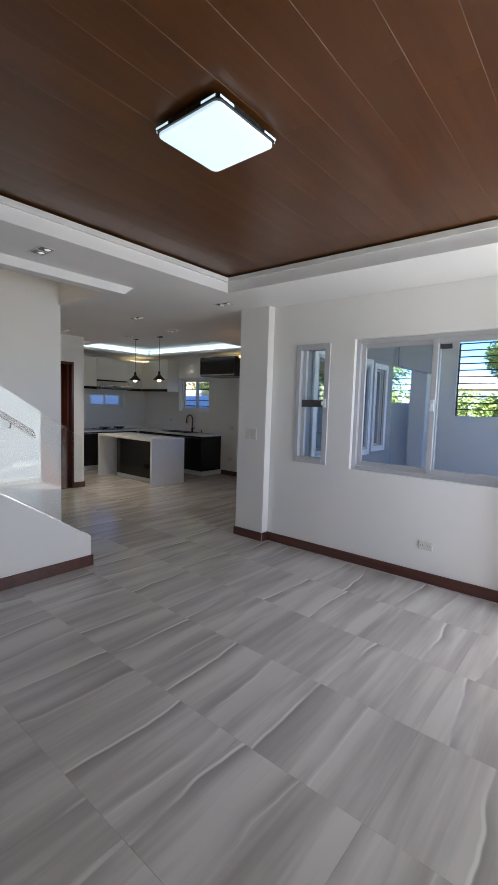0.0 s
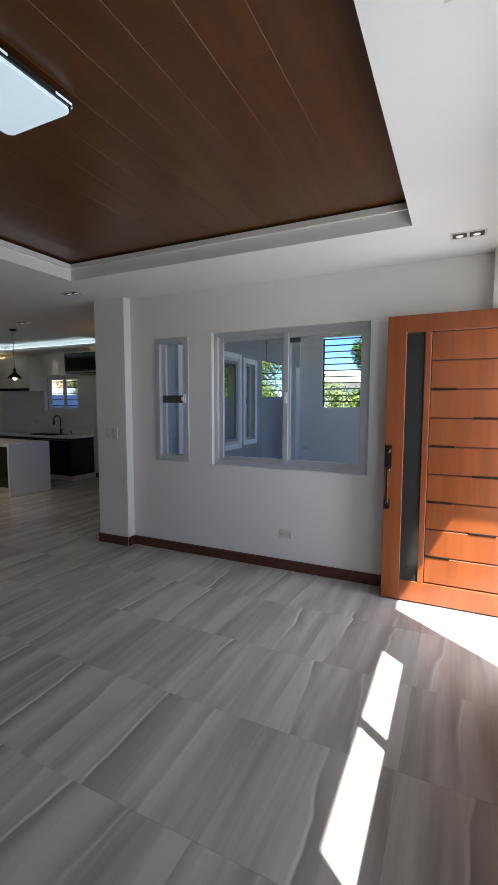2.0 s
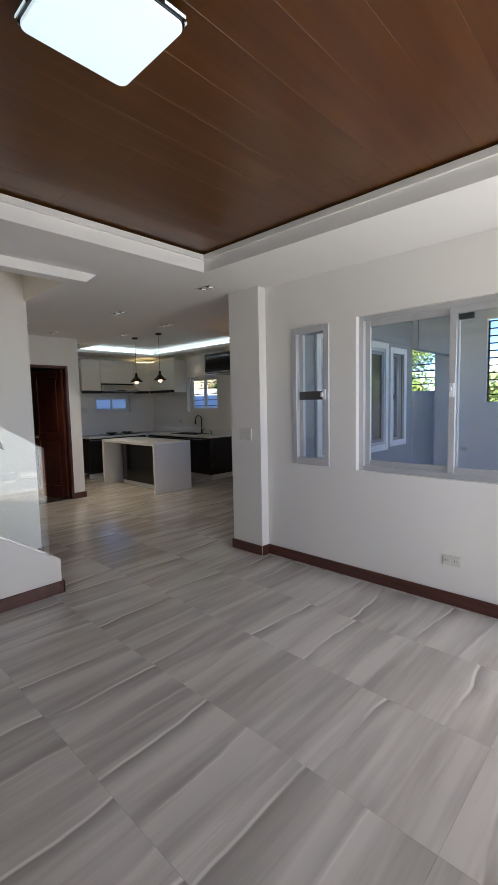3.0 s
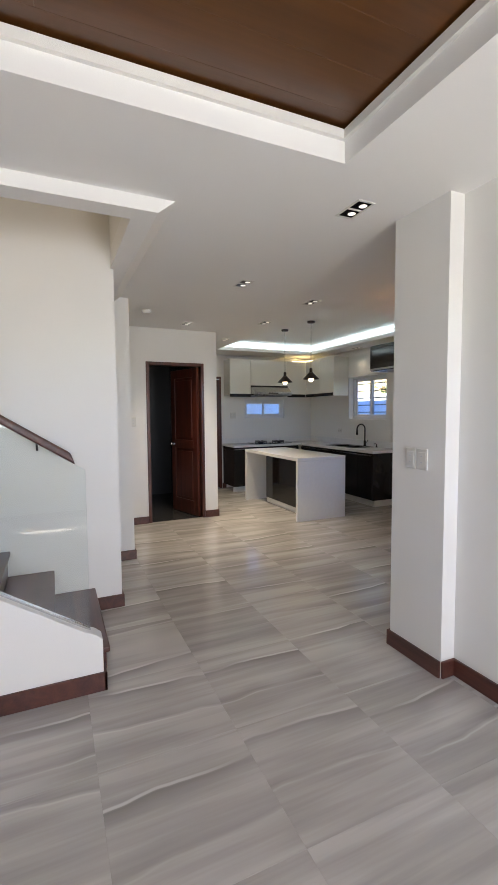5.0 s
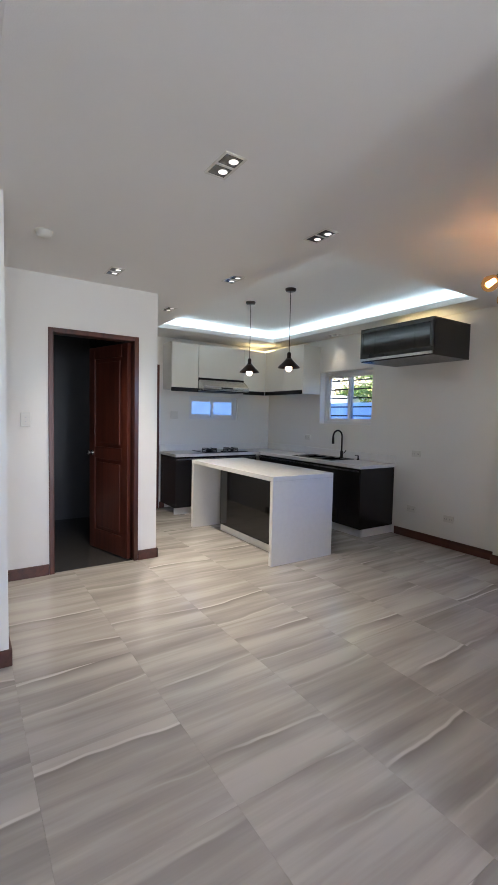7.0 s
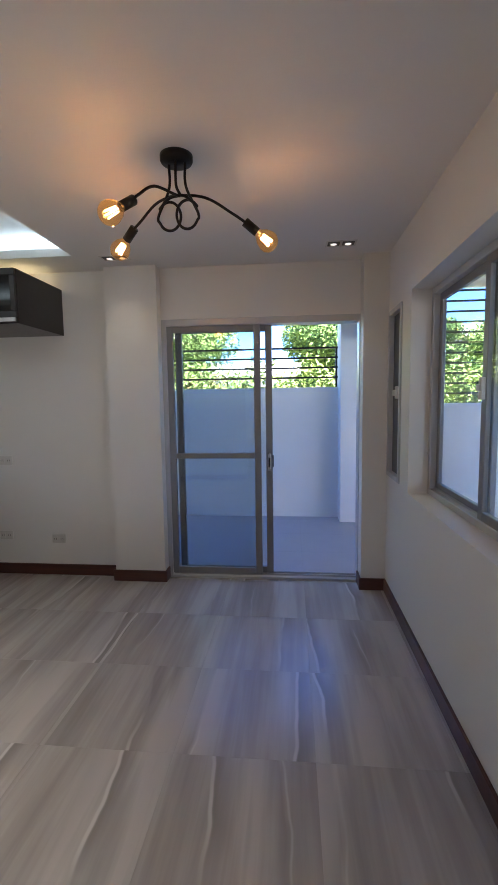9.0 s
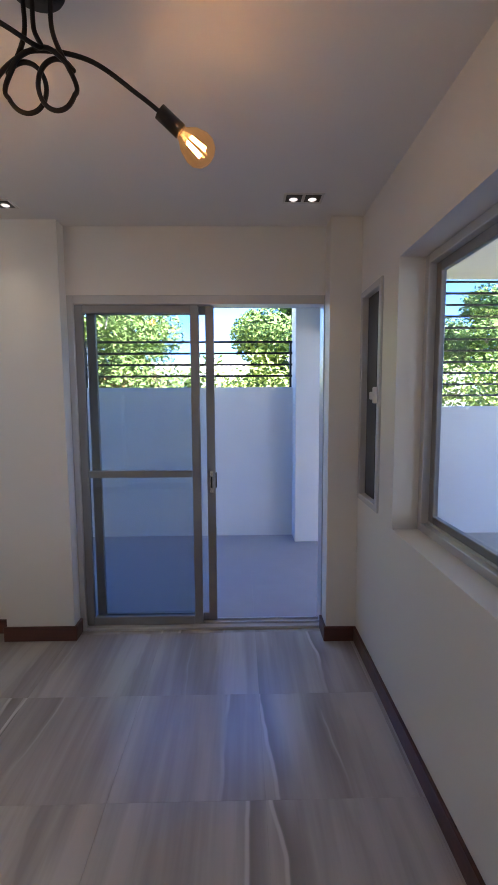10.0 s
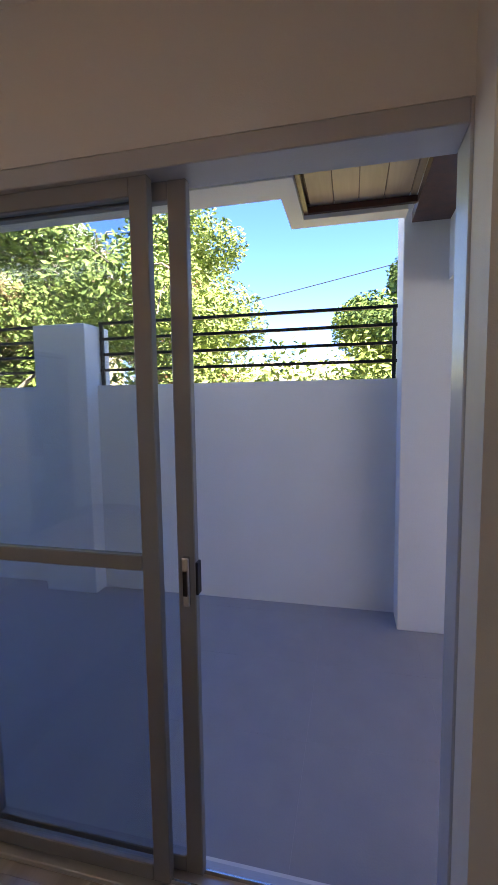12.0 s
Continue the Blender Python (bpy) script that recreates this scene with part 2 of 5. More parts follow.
RAILGLASS = glass_material("greenish glass", (0.95, 0.975, 0.965))
AMBER = glass_material("amber bulb glass", (0.99, 0.80, 0.52))
nt = AMBER.node_tree
em, ad = nt.nodes.new("ShaderNodeEmission"), nt.nodes.new("ShaderNodeAddShader")
em.inputs["Color"].default_value, em.inputs["Strength"].default_value = (1.0, 0.42, 0.12, 1), 0.004
old = nt.nodes["Material Output"].inputs["Surface"].links[0].from_socket
nt.links.new(old, ad.inputs[0])
nt.links.new(em.outputs[0], ad.inputs[1])
nt.links.new(ad.outputs[0], nt.nodes["Material Output"].inputs["Surface"])
TILE = tile_material()
LAMPWHITE = glow("lamp diffuser", (0.72, 0.89, 1.0), 0.095)
COVE = glow("cool cove strip", (0.72, 0.90, 1.0), 0.75)
WARM = glow("warm filament", (1.0, 0.52, 0.18), 6.0)
SPOTGLOW = glow("downlight lens", (1.0, 0.95, 0.88), 0.06)

# ---- helpers for meshes ----


def box(bm, x0, y0, z0, x1, y1, z1):
    x0, x1, y0, y1, z0, z1 = min(x0, x1), max(x0, x1), min(y0, y1), max(y0, y1), min(z0, z1), max(z0, z1)
    v = [bm.verts.new(p) for p in ((x0, y0, z0), (x1, y0, z0), (x1, y1, z0), (x0, y1, z0), (x0, y0, z1), (x1, y0, z1), (x1, y1, z1), (x0, y1, z1))]
    for f in ((3, 2, 1, 0), (4, 5, 6, 7), (0, 1, 5, 4), (1, 2, 6, 5), (2, 3, 7, 6), (3, 0, 4, 7)):
        bm.faces.new([v[i] for i in f])
    return bm


def boxes(*list_of):
    bm = bmesh.new()
    for b in list_of:
        box(bm, *b)
    return bm


def soft(bm, r=0.004, seg=2):
    bmesh.ops.bevel(bm, geom=list(bm.edges), offset=r, segments=seg, affect="EDGES", profile=0.5, clamp_overlap=True)
    return bm


def prism(points, axis, a, b):
    """An outline of two-coordinate points drawn out along an axis from a to b."""
    bm = bmesh.new()

    def at(p, v):
        q = list(p)
        q.insert(axis, v)
        return q
    lo, hi = [bm.verts.new(at(p, a)) for p in points], [bm.verts.new(at(p, b)) for p in points]
    bm.faces.new(lo)
    bm.faces.new(hi[::-1])
    for i in range(len(points)):
        j = (i + 1) % len(points)
        bm.faces.new((lo[j], lo[i], hi[i], hi[j]))
    bmesh.ops.recalc_face_normals(bm, faces=bm.faces)
    return bm


def cyl(bm, p, q, r, r2=None, seg=20, caps=True):
    """A cylinder or cone from p to q."""
    p, q = Vector(p), Vector(q)
    r2 = r if r2 is None else r2
    turn = (q - p).to_track_quat("Z", "Y").to_matrix()
    ring = [turn @ Vector((math.cos(2 * math.pi * i / seg), math.sin(2 * math.pi * i / seg), 0)) for i in range(seg)]
    lo, hi = [bm.verts.new(p + d * r) for d in ring], [bm.verts.new(q + d * r2) for d in ring]
    for i in range(seg):
        j = (i + 1) % seg
        bm.faces.new((lo[i], lo[j], hi[j], hi[i]))
    if caps:
        bm.faces.new(lo[::-1])
        bm.faces.new(hi)
    return bm


def lathe(profile, seg=28, center=(0, 0, 0)):
    """A turned shape from (radius, height) pairs."""
    bm = bmesh.new()
    c = Vector(center)
    rings = []
    for r, z in profile:
        rings.append([bm.verts.new(c + Vector((r * math.cos(2 * math.pi * i / seg), r * math.sin(2 * math.pi * i / seg), z))) for i in range(seg)])
    for a, b in zip(rings, rings[1:]):
        for i in range(seg):
            j = (i + 1) % seg
            bm.faces.new((a[i], a[j], b[j], b[i]))
    if profile[0][0] > 1e-5:
        bm.faces.new(rings[0][::-1])
    if profile[-1][0] > 1e-5:
        bm.faces.new(rings[-1])
    bmesh.ops.remove_doubles(bm, verts=bm.verts, dist=1e-6)
    bmesh.ops.recalc_face_normals(bm, faces=bm.faces)
    return bm


def tube(points, r, seg=10, bm=None):
    """A round bar along a line of points."""
    bm = bm or bmesh.new()
    pts = [Vector(p) for p in points]
    rings, up = [], Vector((0, 0, 1))
    for i, p in enumerate(pts):
        d = (pts[min(i + 1, len(pts) - 1)] - pts[max(i - 1, 0)]).normalized()
        side = d.cross(up)
        if side.length < 0.05:
            side = d.cross(Vector((1, 0, 0)))
        side.normalize()
        up = side.cross(d).normalized()
        rings.append([bm.verts.new(p + r * (math.cos(2 * math.pi * k / seg) * side + math.sin(2 * math.pi * k / seg) * up)) for k in range(seg)])
    for a, b in zip(rings, rings[1:]):
        for k in range(seg):
            bm.faces.new((a[k], a[(k + 1) % seg], b[(k + 1) % seg], b[k]))
    bm.faces.new(rings[0][::-1])
    bm.faces.new(rings[-1])
    bmesh.ops.recalc_face_normals(bm, faces=bm.faces)
    return bm


def mesh_of(name, bm, mat, smooth=False):
    me = bpy.data.meshes.new(name)
    bm.to_mesh(me)
    bm.free()
    me.materials.append(mat)
    if smooth:
        for p in me.polygons:
            p.use_smooth = True
    return me


def part(name, bm, mat, parent=None, label="", smooth=False):
    ob = new(name, mesh_of(name, bm, mat, smooth))
    if parent is not None:
        ob.parent = parent
    return tagged(ob, label)


def thing(name, m=None, label="", category="", group="", kind=""):
    ob = new(name)
    ob.matrix_world = m or Matrix()
    return tagged(ob, label, category, group, kind)


def structure(name, bm, mat, label="", category=""):
    return tagged(part(name, bm, mat), label, category, "", "structure")


def wall_bm(axis, f0, f1, a0, a1, z0, z1, holes=()):
    """A wall along x (axis 0) or y (axis 1), between the faces f0 and f1, with openings (a0, a1, z0, z1) right through it."""
    bm = bmesh.new()
    cuts = sorted({a0, a1, *[h[0] for h in holes], *[h[1] for h in holes]})
    for p, q in zip(cuts, cuts[1:]):
        mid = (p + q) / 2
        zs = [(z0, z1)]
        for h in holes:
            if h[0] < mid < h[1]:
                zs = [s for lo, hi in zs for s in ((lo, min(hi, h[2])), (max(lo, h[3]), hi)) if s[1] - s[0] > 1e-4]
        for lo, hi in zs:
            box(bm, p, f0, lo, q, f1, hi) if axis == 0 else box(bm, f0, p, lo, f1, q, hi)
    return bm


# ---- plan ----
H = 2.59            # ceiling
NORTH = 3.05        # inner face of the north wall
WEST = -5.96        # inner face of the kitchen's west wall
EAST = 3.87         # inner face of the entry wall
SOUTH = -4.85       # inner face of the living room's south wall
DINE = 0.295        # dining side of the wall to the porch
BATH = -3.775       # bathroom wall
STAIR = -1.313      # wall beside the stairs
TOP = 5.3           # upper storey's ceiling

structure("wall_window", wall_bm(0, 0, 0.15, 0.25, EAST + 0.15, 0, 2.9, [(0.702, 1.078, 0.947, 2.152), (1.348, 2.83, 0.922, 2.182)]), PAINT, "white painted wall with two windows to the porch", "wall")
structure("wall_dining_east", wall_bm(1, DINE, DINE + 0.15, 0.15, NORTH + 0.15, 0, 2.9, [(0.77, 2.285, 0.912, 2.172), (2.505, 2.858, 0.945, 2.135)]), PAINT, "white painted wall between dining area and porch", "wall")
structure("wall_corner", boxes((-0.02, -0.1, 0, 0.375, 0.3, 2.9)), PAINT, "square white painted column at the end of a wall", "column")
structure("wall_north", wall_bm(0, NORTH, NORTH + 0.15, WEST - 0.15, DINE, 0, 2.9, [(-4.64, -3.64, 1.34, 2.10), (-1.50, 0.14, 0, 2.18)]), PAINT, "white painted outer wall with a sliding door", "wall")
structure("wall_pier_west", boxes((-1.93, 2.95, 0, -1.50, NORTH - 0.001, 2.7)), PAINT, "shallow white column beside the sliding door", "column")
structure("wall_pier_east", boxes((0.107, 2.90, 0, DINE, NORTH - 0.001, 2.7)), PAINT, "shallow white column beside the sliding door", "column")
structure("wall_west", wall_bm(1, WEST - 0.15, WEST, -0.2, NORTH, 0, 2.9, [(1.51, 2.40, 1.36, 1.73), (0.12, 0.97, 0, 2.13)]), PAINT, "white painted kitchen wall", "wall")
structure("wall_bath", wall_bm(1, BATH - 0.12, BATH, -1.28, 0.124, 0, 2.9, [(-0.82, -0.10, 0, 2.11)]), PAINT, "white painted bathroom wall with a doorway", "wall")
structure("wall_bath_north", boxes((WEST, 0.0, 0, BATH - 0.12, 0.124, 2.9)), PAINT, "white painted wall", "wall")
structure("wall_hall", boxes((-5.9, -1.43, 0, -2.385, -1.28, 2.9), (-2.53, -1.556, 0, -2.385, -1.43, 2.9)), PAINT, "white painted wall end", "wall")
structure("wall_stair", boxes((STAIR - 0.15, SOUTH, 0, STAIR, -1.556, TOP), (-2.53, -1.70, 0, STAIR - 0.15, -1.556, 2.9)), PAINT, "tall white painted wall along the stairs", "wall")
structure("wall_south", wall_bm(0, SOUTH - 0.15, SOUTH, STAIR - 0.15, EAST + 0.15, 0, TOP), PAINT, "white painted wall", "wall")
structure("wall_east", wall_bm(1, EAST, EAST + 0.15, SOUTH, 0, 0, 2.9, [(-1.08, -0.15, 0, 2.17), (-3.05, -1.55, 1.2, 2.2)]), PAINT, "white painted wall with the entrance", "wall")
structure("wall_pier_entry", boxes((3.68, -0.12, 0, EAST, 0, 2.7)), PAINT, "shallow white corner column", "column")

# ceilings: the living room's with its coffer, the hall's, the kitchen's with its cove
TX0, TX1, TY0, TY1 = 0.356, 3.196, -4.10, -0.745
KX0, KX1, KY0, KY1 = -5.32, -2.04, 0.71, 2.66   # the kitchen's raised panel
WX, WY = -0.425, -1.575   # corner of the stairwell's opening
cb = bmesh.new()
for b in ((TX1, SOUTH, EAST, 0), (TX0, TY1, TX1, 0), (TX0, SOUTH, TX1, TY0), (WX, SOUTH, TX0, 0), (-3.9, WY, WX, 0), (DINE, 0, 0.42, 0.31),
          (WEST, 0, DINE, KY0), (WEST, KY1, DINE, NORTH), (WEST, KY0, KX0, KY1), (KX1, KY0, DINE, KY1), (WEST, -1.3, -3.9, 0)):
    box(cb, b[0], b[1], H, b[2], b[3], H + 0.06)
structure("ceiling", cb, CEIL, "smooth white painted plasterboard ceiling", "ceiling")
fr = bmesh.new()
for x0, y0, x1, y1 in ((TX0 - 0.03, TY1, TX1 + 0.03, TY1 + 0.03), (TX0 - 0.03, TY0 - 0.03, TX1 + 0.03, TY0), (TX0 - 0.03, TY0, TX0, TY1), (TX1, TY0, TX1 + 0.03, TY1)):
    box(fr, x0, y0, H + 0.06, x1, y1, H + 0.095)
structure("ceiling_coffer_edge", fr, CEIL, "white upstand round the wooden coffer", "ceiling")
# a slim cornice under the planks
co = bmesh.new()
for x0, y0, x1, y1 in ((TX0 - 0.03, TY1 - 0.02, TX1 + 0.03, TY1 + 0.03), (TX0 - 0.03, TY0 - 0.03, TX1 + 0.03, TY0 + 0.02), (TX0 - 0.03, TY0 + 0.02, TX0 + 0.02, TY1 - 0.02), (TX1 - 0.02, TY0 + 0.02, TX1 + 0.03, TY1 - 0.02)):
    box(co, x0, y0, H + 0.095, x1, y1, H + 0.135)
structure("trim_coffer", co, PAINT, "slim white cornice under the planks", "trim")
pk = bmesh.new()
rnd = random.Random(4)
x = TX0 - 0.1
while x < TX1 + 0.1:
    y = TY0 - 0.1 - rnd.uniform(0, 2.0)
    while y < TY1 + 0.1:
        y2 = y + 2.4
        a, b = max(y, TY0 - 0.1), min(y2, TY1 + 0.1)
        if b - a > 0.02:
            q = 0.0004
            v = [pk.verts.new(p) for p in ((x + q, a + q, H + 0.15), (x + 0.1985, a + q, H + 0.15), (x + 0.1985, b - q, H + 0.15), (x + q, b - q, H + 0.15),
                                           (x, a, H + 0.1512), (x + 0.2, a, H + 0.1512), (x + 0.2, b, H + 0.1512), (x, b, H + 0.1512))]
            pk.faces.new(v[3::-1])
            for i in range(4):
                j = (i + 1) % 4
                pk.faces.new((v[i], v[j], v[j + 4], v[i + 4]))
        y = y2
    x += 0.2
structure("ceiling_planks", pk, CEILWOOD, "glossy red-brown stained plank ceiling in a coffer", "ceiling")
structure("ceiling_backing", boxes((TX0 - 0.12, TY0 - 0.12, H + 0.157, TX1 + 0.12, TY1 + 0.12, H + 0.2)), BASEWOOD, "dark board behind the planks", "ceiling")
# raised kitchen panel with a light gap all round
structure("ceiling_kitchen", boxes((KX0 - 0.15, KY0 - 0.15, H + 0.16, KX1 + 0.15, KY1 + 0.15, H + 0.19),
                                   (KX0 - 0.17, KY0 - 0.17, H + 0.06, KX0 - 0.15, KY1 + 0.17, H + 0.19), (KX1 + 0.15, KY0 - 0.17, H + 0.06, KX1 + 0.17, KY1 + 0.17, H + 0.19),
                                   (KX0 - 0.15, KY0 - 0.17, H + 0.06, KX1 + 0.15, KY0 - 0.15, H + 0.19), (KX0 - 0.15, KY1 + 0.15, H + 0.06, KX1 + 0.15, KY1 + 0.17, H + 0.19)),
          CEIL, "raised white ceiling panel over the kitchen", "ceiling")
cv = thing("cove_light", None, "cool white light strip hidden in the kitchen ceiling's cove", "light strip")
for x0, y0, x1, y1 in ((KX0 - 0.10, KY0 - 0.05, KX0 - 0.08, KY1 + 0.05), (KX1 + 0.08, KY0 - 0.05, KX1 + 0.10, KY1 + 0.05), (KX0 - 0.05, KY0 - 0.10, KX1 + 0.05, KY0 - 0.08), (KX0 - 0.05, KY1 + 0.08, KX1 + 0.05, KY1 + 0.10)):
    part("strip", boxes((x0, y0, H + 0.062, x1, y1, H + 0.078)), COVE, cv)
# dropped band round the stairwell and the storey above
band = boxes((WX, SOUTH, H - 0.075, -0.295, -1.455, H))
side = prism([(WY, H - 0.075), (-1.455, H - 0.075), (-1.36, H), (WY, H)], 0, -2.40, WX)
tip = prism([(-1.455, H - 0.075), (-1.36, H), (-1.455, H)], 0, WX, -0.297)
for piece in (side, tip):
    me = mesh_of("band_piece", piece, CEIL)
    band.from_mesh(me)
    bpy.data.meshes.remove(me)
structure("ceiling_band", band, CEIL, "dropped white band round the stairwell opening", "ceiling")
structure("wall_upper", boxes((-2.4, WY, H + 0.06, WX, WY + 0.12, TOP), (WX, SOUTH, H + 0.06, WX + 0.12, WY + 0.12, TOP)), PAINT, "white painted stairwell wall of the upper floor", "wall")
structure("ceiling_upper", boxes((STAIR - 0.15, SOUTH - 0.15, TOP, WX + 0.12, WY + 0.12, TOP + 0.1)), CEIL, "white ceiling above the stairs", "ceiling")
structure("roof_slab", boxes((WEST - 0.15, -1.43, 2.9, -2.4, NORTH + 0.15, 3.0), (-2.4, WY + 0.12, 2.9, DINE + 0.15, NORTH + 0.15, 3.0), (WX + 0.12, SOUTH - 0.15, 2.9, EAST + 0.15, WY + 0.12, 3.0), (DINE + 0.15, WY + 0.12, 2.9, EAST + 0.15, 0.15, 3.0)), OUTPAINT, "concrete slab over the ground floor", "roof")
# unseen upper walls and roof, added so the house shades the garden wall
structure("upper_storey", boxes((WEST - 0.15, NORTH, 3.0, EAST + 0.15, NORTH + 0.15, 5.6), (WEST - 0.15, SOUTH - 0.15, 3.0, WEST, NORTH, 5.6), (EAST, SOUTH - 0.15, 3.0, EAST + 0.15, NORTH, 5.6), (WEST, SOUTH - 0.3, 3.0, EAST, SOUTH - 0.151, 5.6)), OUTPAINT, "unseen white outer walls of the upper storey", "wall")
# eave reach chosen for its shadow
structure("upper_shade_roof", boxes((WEST - 0.7, SOUTH - 0.8, 5.6, EAST + 0.7, NORTH + 0.9, 5.8)), OUTPAINT, "unseen flat roof, its eaves widened to shade the garden wall", "roof")
# out-of-view slab added to shape the sunlight entering at the entrance
structure("eave", boxes((EAST + 0.15, SOUTH - 0.15, 2.6, EAST + 0.59, 0.0, 2.7)), OUTPAINT, "unseen narrow white slab over the entrance, added to trim the sun", "eave")

# floor
structure("floor", boxes((-6.1, -4.99, -0.15, EAST + 0.14, NORTH + 0.14, -0.002)), GROUT, "grey screed and joints under the tiles", "floor")


# baseboards
def baseboard(x0, y0, x1, y1, out, h=0.095, t=0.016):
    """A board along a wall's foot from (x0, y0) to (x1, y1), standing out towards 'out'."""
    b = box(bmesh.new(), min(x0, x1) + min(0, out[0] * t), min(y0, y1) + min(0, out[1] * t), 0, max(x0, x1) + max(0, out[0] * t), max(y0, y1) + max(0, out[1] * t), h)
    soft(b, 0.003, 1)
    return structure("baseboard", b, BASEWOOD, "dark red-brown wooden baseboard", "baseboard")


for a in ((0.375, 0, 3.68, 0, (0, -1)), (-0.036, -0.1, 0.375, -0.1, (0, -1)), (-0.02, -0.1, -0.02, 0.3, (-1, 0)), (0.375, -0.1, 0.375, -0.016, (1, 0)),
          (DINE, 0.3, DINE, 2.884, (-1, 0)), (0.091, 2.90, DINE, 2.90, (0, -1)), (0.107, 2.90, 0.107, 3.05, (-1, 0)),
          (-1.946, 2.95, -1.484, 2.95, (0, -1)), (-1.50, 2.95, -1.50, 3.05, (1, 0)), (-1.93, 2.966, -1.93, 3.034, (-1, 0)), (-3.2, NORTH, -1.93, NORTH, (0, -1)),
          (BATH, -1.28, BATH, -0.86, (1, 0)), (BATH, -0.06, BATH, 0.14, (1, 0)), (-4.9, 0.124, BATH + 0.016, 0.124, (0, 1)),
          (-2.385, -1.54, -2.385, -1.264, (1, 0)), (-3.76, -1.28, -2.385, -1.28, (0, 1)), (STAIR, -1.75, STAIR, -1.54, (1, 0)), (-2.37, -1.556, STAIR, -1.556, (0, 1)),
          (EAST, SOUTH, EAST, -1.13, (-1, 0)), (-0.3, SOUTH, EAST - 0.016, SOUTH, (0, 1)), (WEST, 1.02, WEST, 1.1, (1, 0))):
    baseboard(*a)


# ---- windows ----
def ring_parts(parent, x0, x1, z0, z1, w, y0, y1, mat, names=("stile", "stile", "rail", "rail")):
    """Four bars round a rectangle as parts of a frame."""
    for nm, b in zip(names, ((x0, y0, z0, x0 + w, y1, z1), (x1 - w, y0, z0, x1, y1, z1), (x0 + w, y0, z0, x1 - w, y1, z0 + w), (x0 + w, y0, z1 - w, x1 - w, y1, z1))):
        part(nm, soft(boxes(b), 0.003, 1), mat, parent)


def pane(parent, x0, x1, z0, z1, y, mat, label=""):
    p = part("pane", boxes((x0, y - 0.003, z0, x1, y + 0.003, z1)), mat, parent, label)
    p.visible_shadow = False
    return p


def sliding_window(name, m, w, h, label, mat=ALU, glass=GLASS, left_glass=None, grille=0, depth=0.07, latch=True, sash=None, stop=False):
    """A two-sash sliding window; local x along its width, y outwards, z up from its sill. Right sash on the inner track."""
    win = thing(name, m, label, "window", "", "structure")
    ring_parts(win, 0, w, 0, h, 0.04, 0.045, 0.045 + depth, mat, ("jamb", "jamb", "sill", "head"))
    part("track", boxes((0.04, 0.075, 0.04, w - 0.04, 0.079, 0.052), (0.04, 0.095, 0.04, w - 0.04, 0.099, 0.052)), mat, win)
    c = w / 2
    for nm, x0, x1, y0, gl in (("sash", 0.035, c + 0.03, 0.082, left_glass or glass), ("sash", c - 0.03, w - 0.035, 0.054, glass)):
        s = thing(nm, None)
        s.parent = win
        ring_parts(s, x0, x1, 0.035, h - 0.035, 0.048, y0, y0 + 0.025, sash or mat)
        pane(s, x0 + 0.045, x1 - 0.045, 0.08, h - 0.08, y0 + 0.0125, gl)
    if latch:
        part("latch", soft(boxes((c - 0.022, 0.035, h * 0.47, c + 0.012, 0.055, h * 0.47 + 0.1), (c - 0.012, 0.02, h * 0.5, c + 0.002, 0.036, h * 0.5 + 0.03)), 0.004), ALUWHITE, win, "pale crescent latch")
    if stop:
        part("sash_stop", soft(boxes((c + 0.022, 0.08, h - 0.125, c + 0.12, 0.108, h - 0.085)), 0.003), BOXBLACK, win, "small dark plastic sash stop")
    if grille:
        for i in range(grille):
            z = 0.06 + (h - 0.12) * (i + 0.5) / grille
            part("grille_bar", boxes((0.0, 0.135, z - 0.009, w, 0.147, z + 0.009)), BLACK, win)
    return win


def narrow_window(name, m, w, h, label, screen=False):
    """A tall hung window of two lights with a dark meeting rail and a latch."""
    win = thing(name, m, label, "window", "", "structure")
    ring_parts(win, -0.012, w + 0.012, -0.012, h + 0.012, 0.036 if screen else 0.057, -0.012, 0.11, ALU, ("jamb", "jamb", "sill", "head"))
    part("meeting_rail", soft(boxes((0.045, 0.03, h * 0.475, w - 0.045, 0.075, h * 0.475 + 0.075)), 0.003, 1), material("dark grey aluminium", (0.10, 0.10, 0.105), 0.4, metal=0.3) if "dark grey aluminium" not in bpy.data.materials else bpy.data.materials["dark grey aluminium"], win, "dark grey meeting rail")
    part("inner_stile", boxes((0.045, 0.035, 0.045, 0.085, 0.07, h - 0.045)), ALU, win)
    pane(win, 0.07, w - 0.045, 0.045, h * 0.475, 0.055, GLASS)
    pane(win, 0.07, w - 0.045, h * 0.475 + 0.075, h - 0.045, 0.065, GLASS)
    if screen:
        part("insect_screen", boxes((0.024, 0.024, 0.024, w * 0.56, 0.027, h - 0.024)), MESH, win, "dark grey insect screen")
    part("latch", soft(boxes((w - 0.04, -0.032, h * 0.475, w - 0.012, -0.012, h * 0.475 + 0.085), (w - 0.052, -0.045, h * 0.475 + 0.02, w - 0.03, -0.02, h * 0.475 + 0.06)), 0.005), ALUWHITE, win, "white latch")
    return win


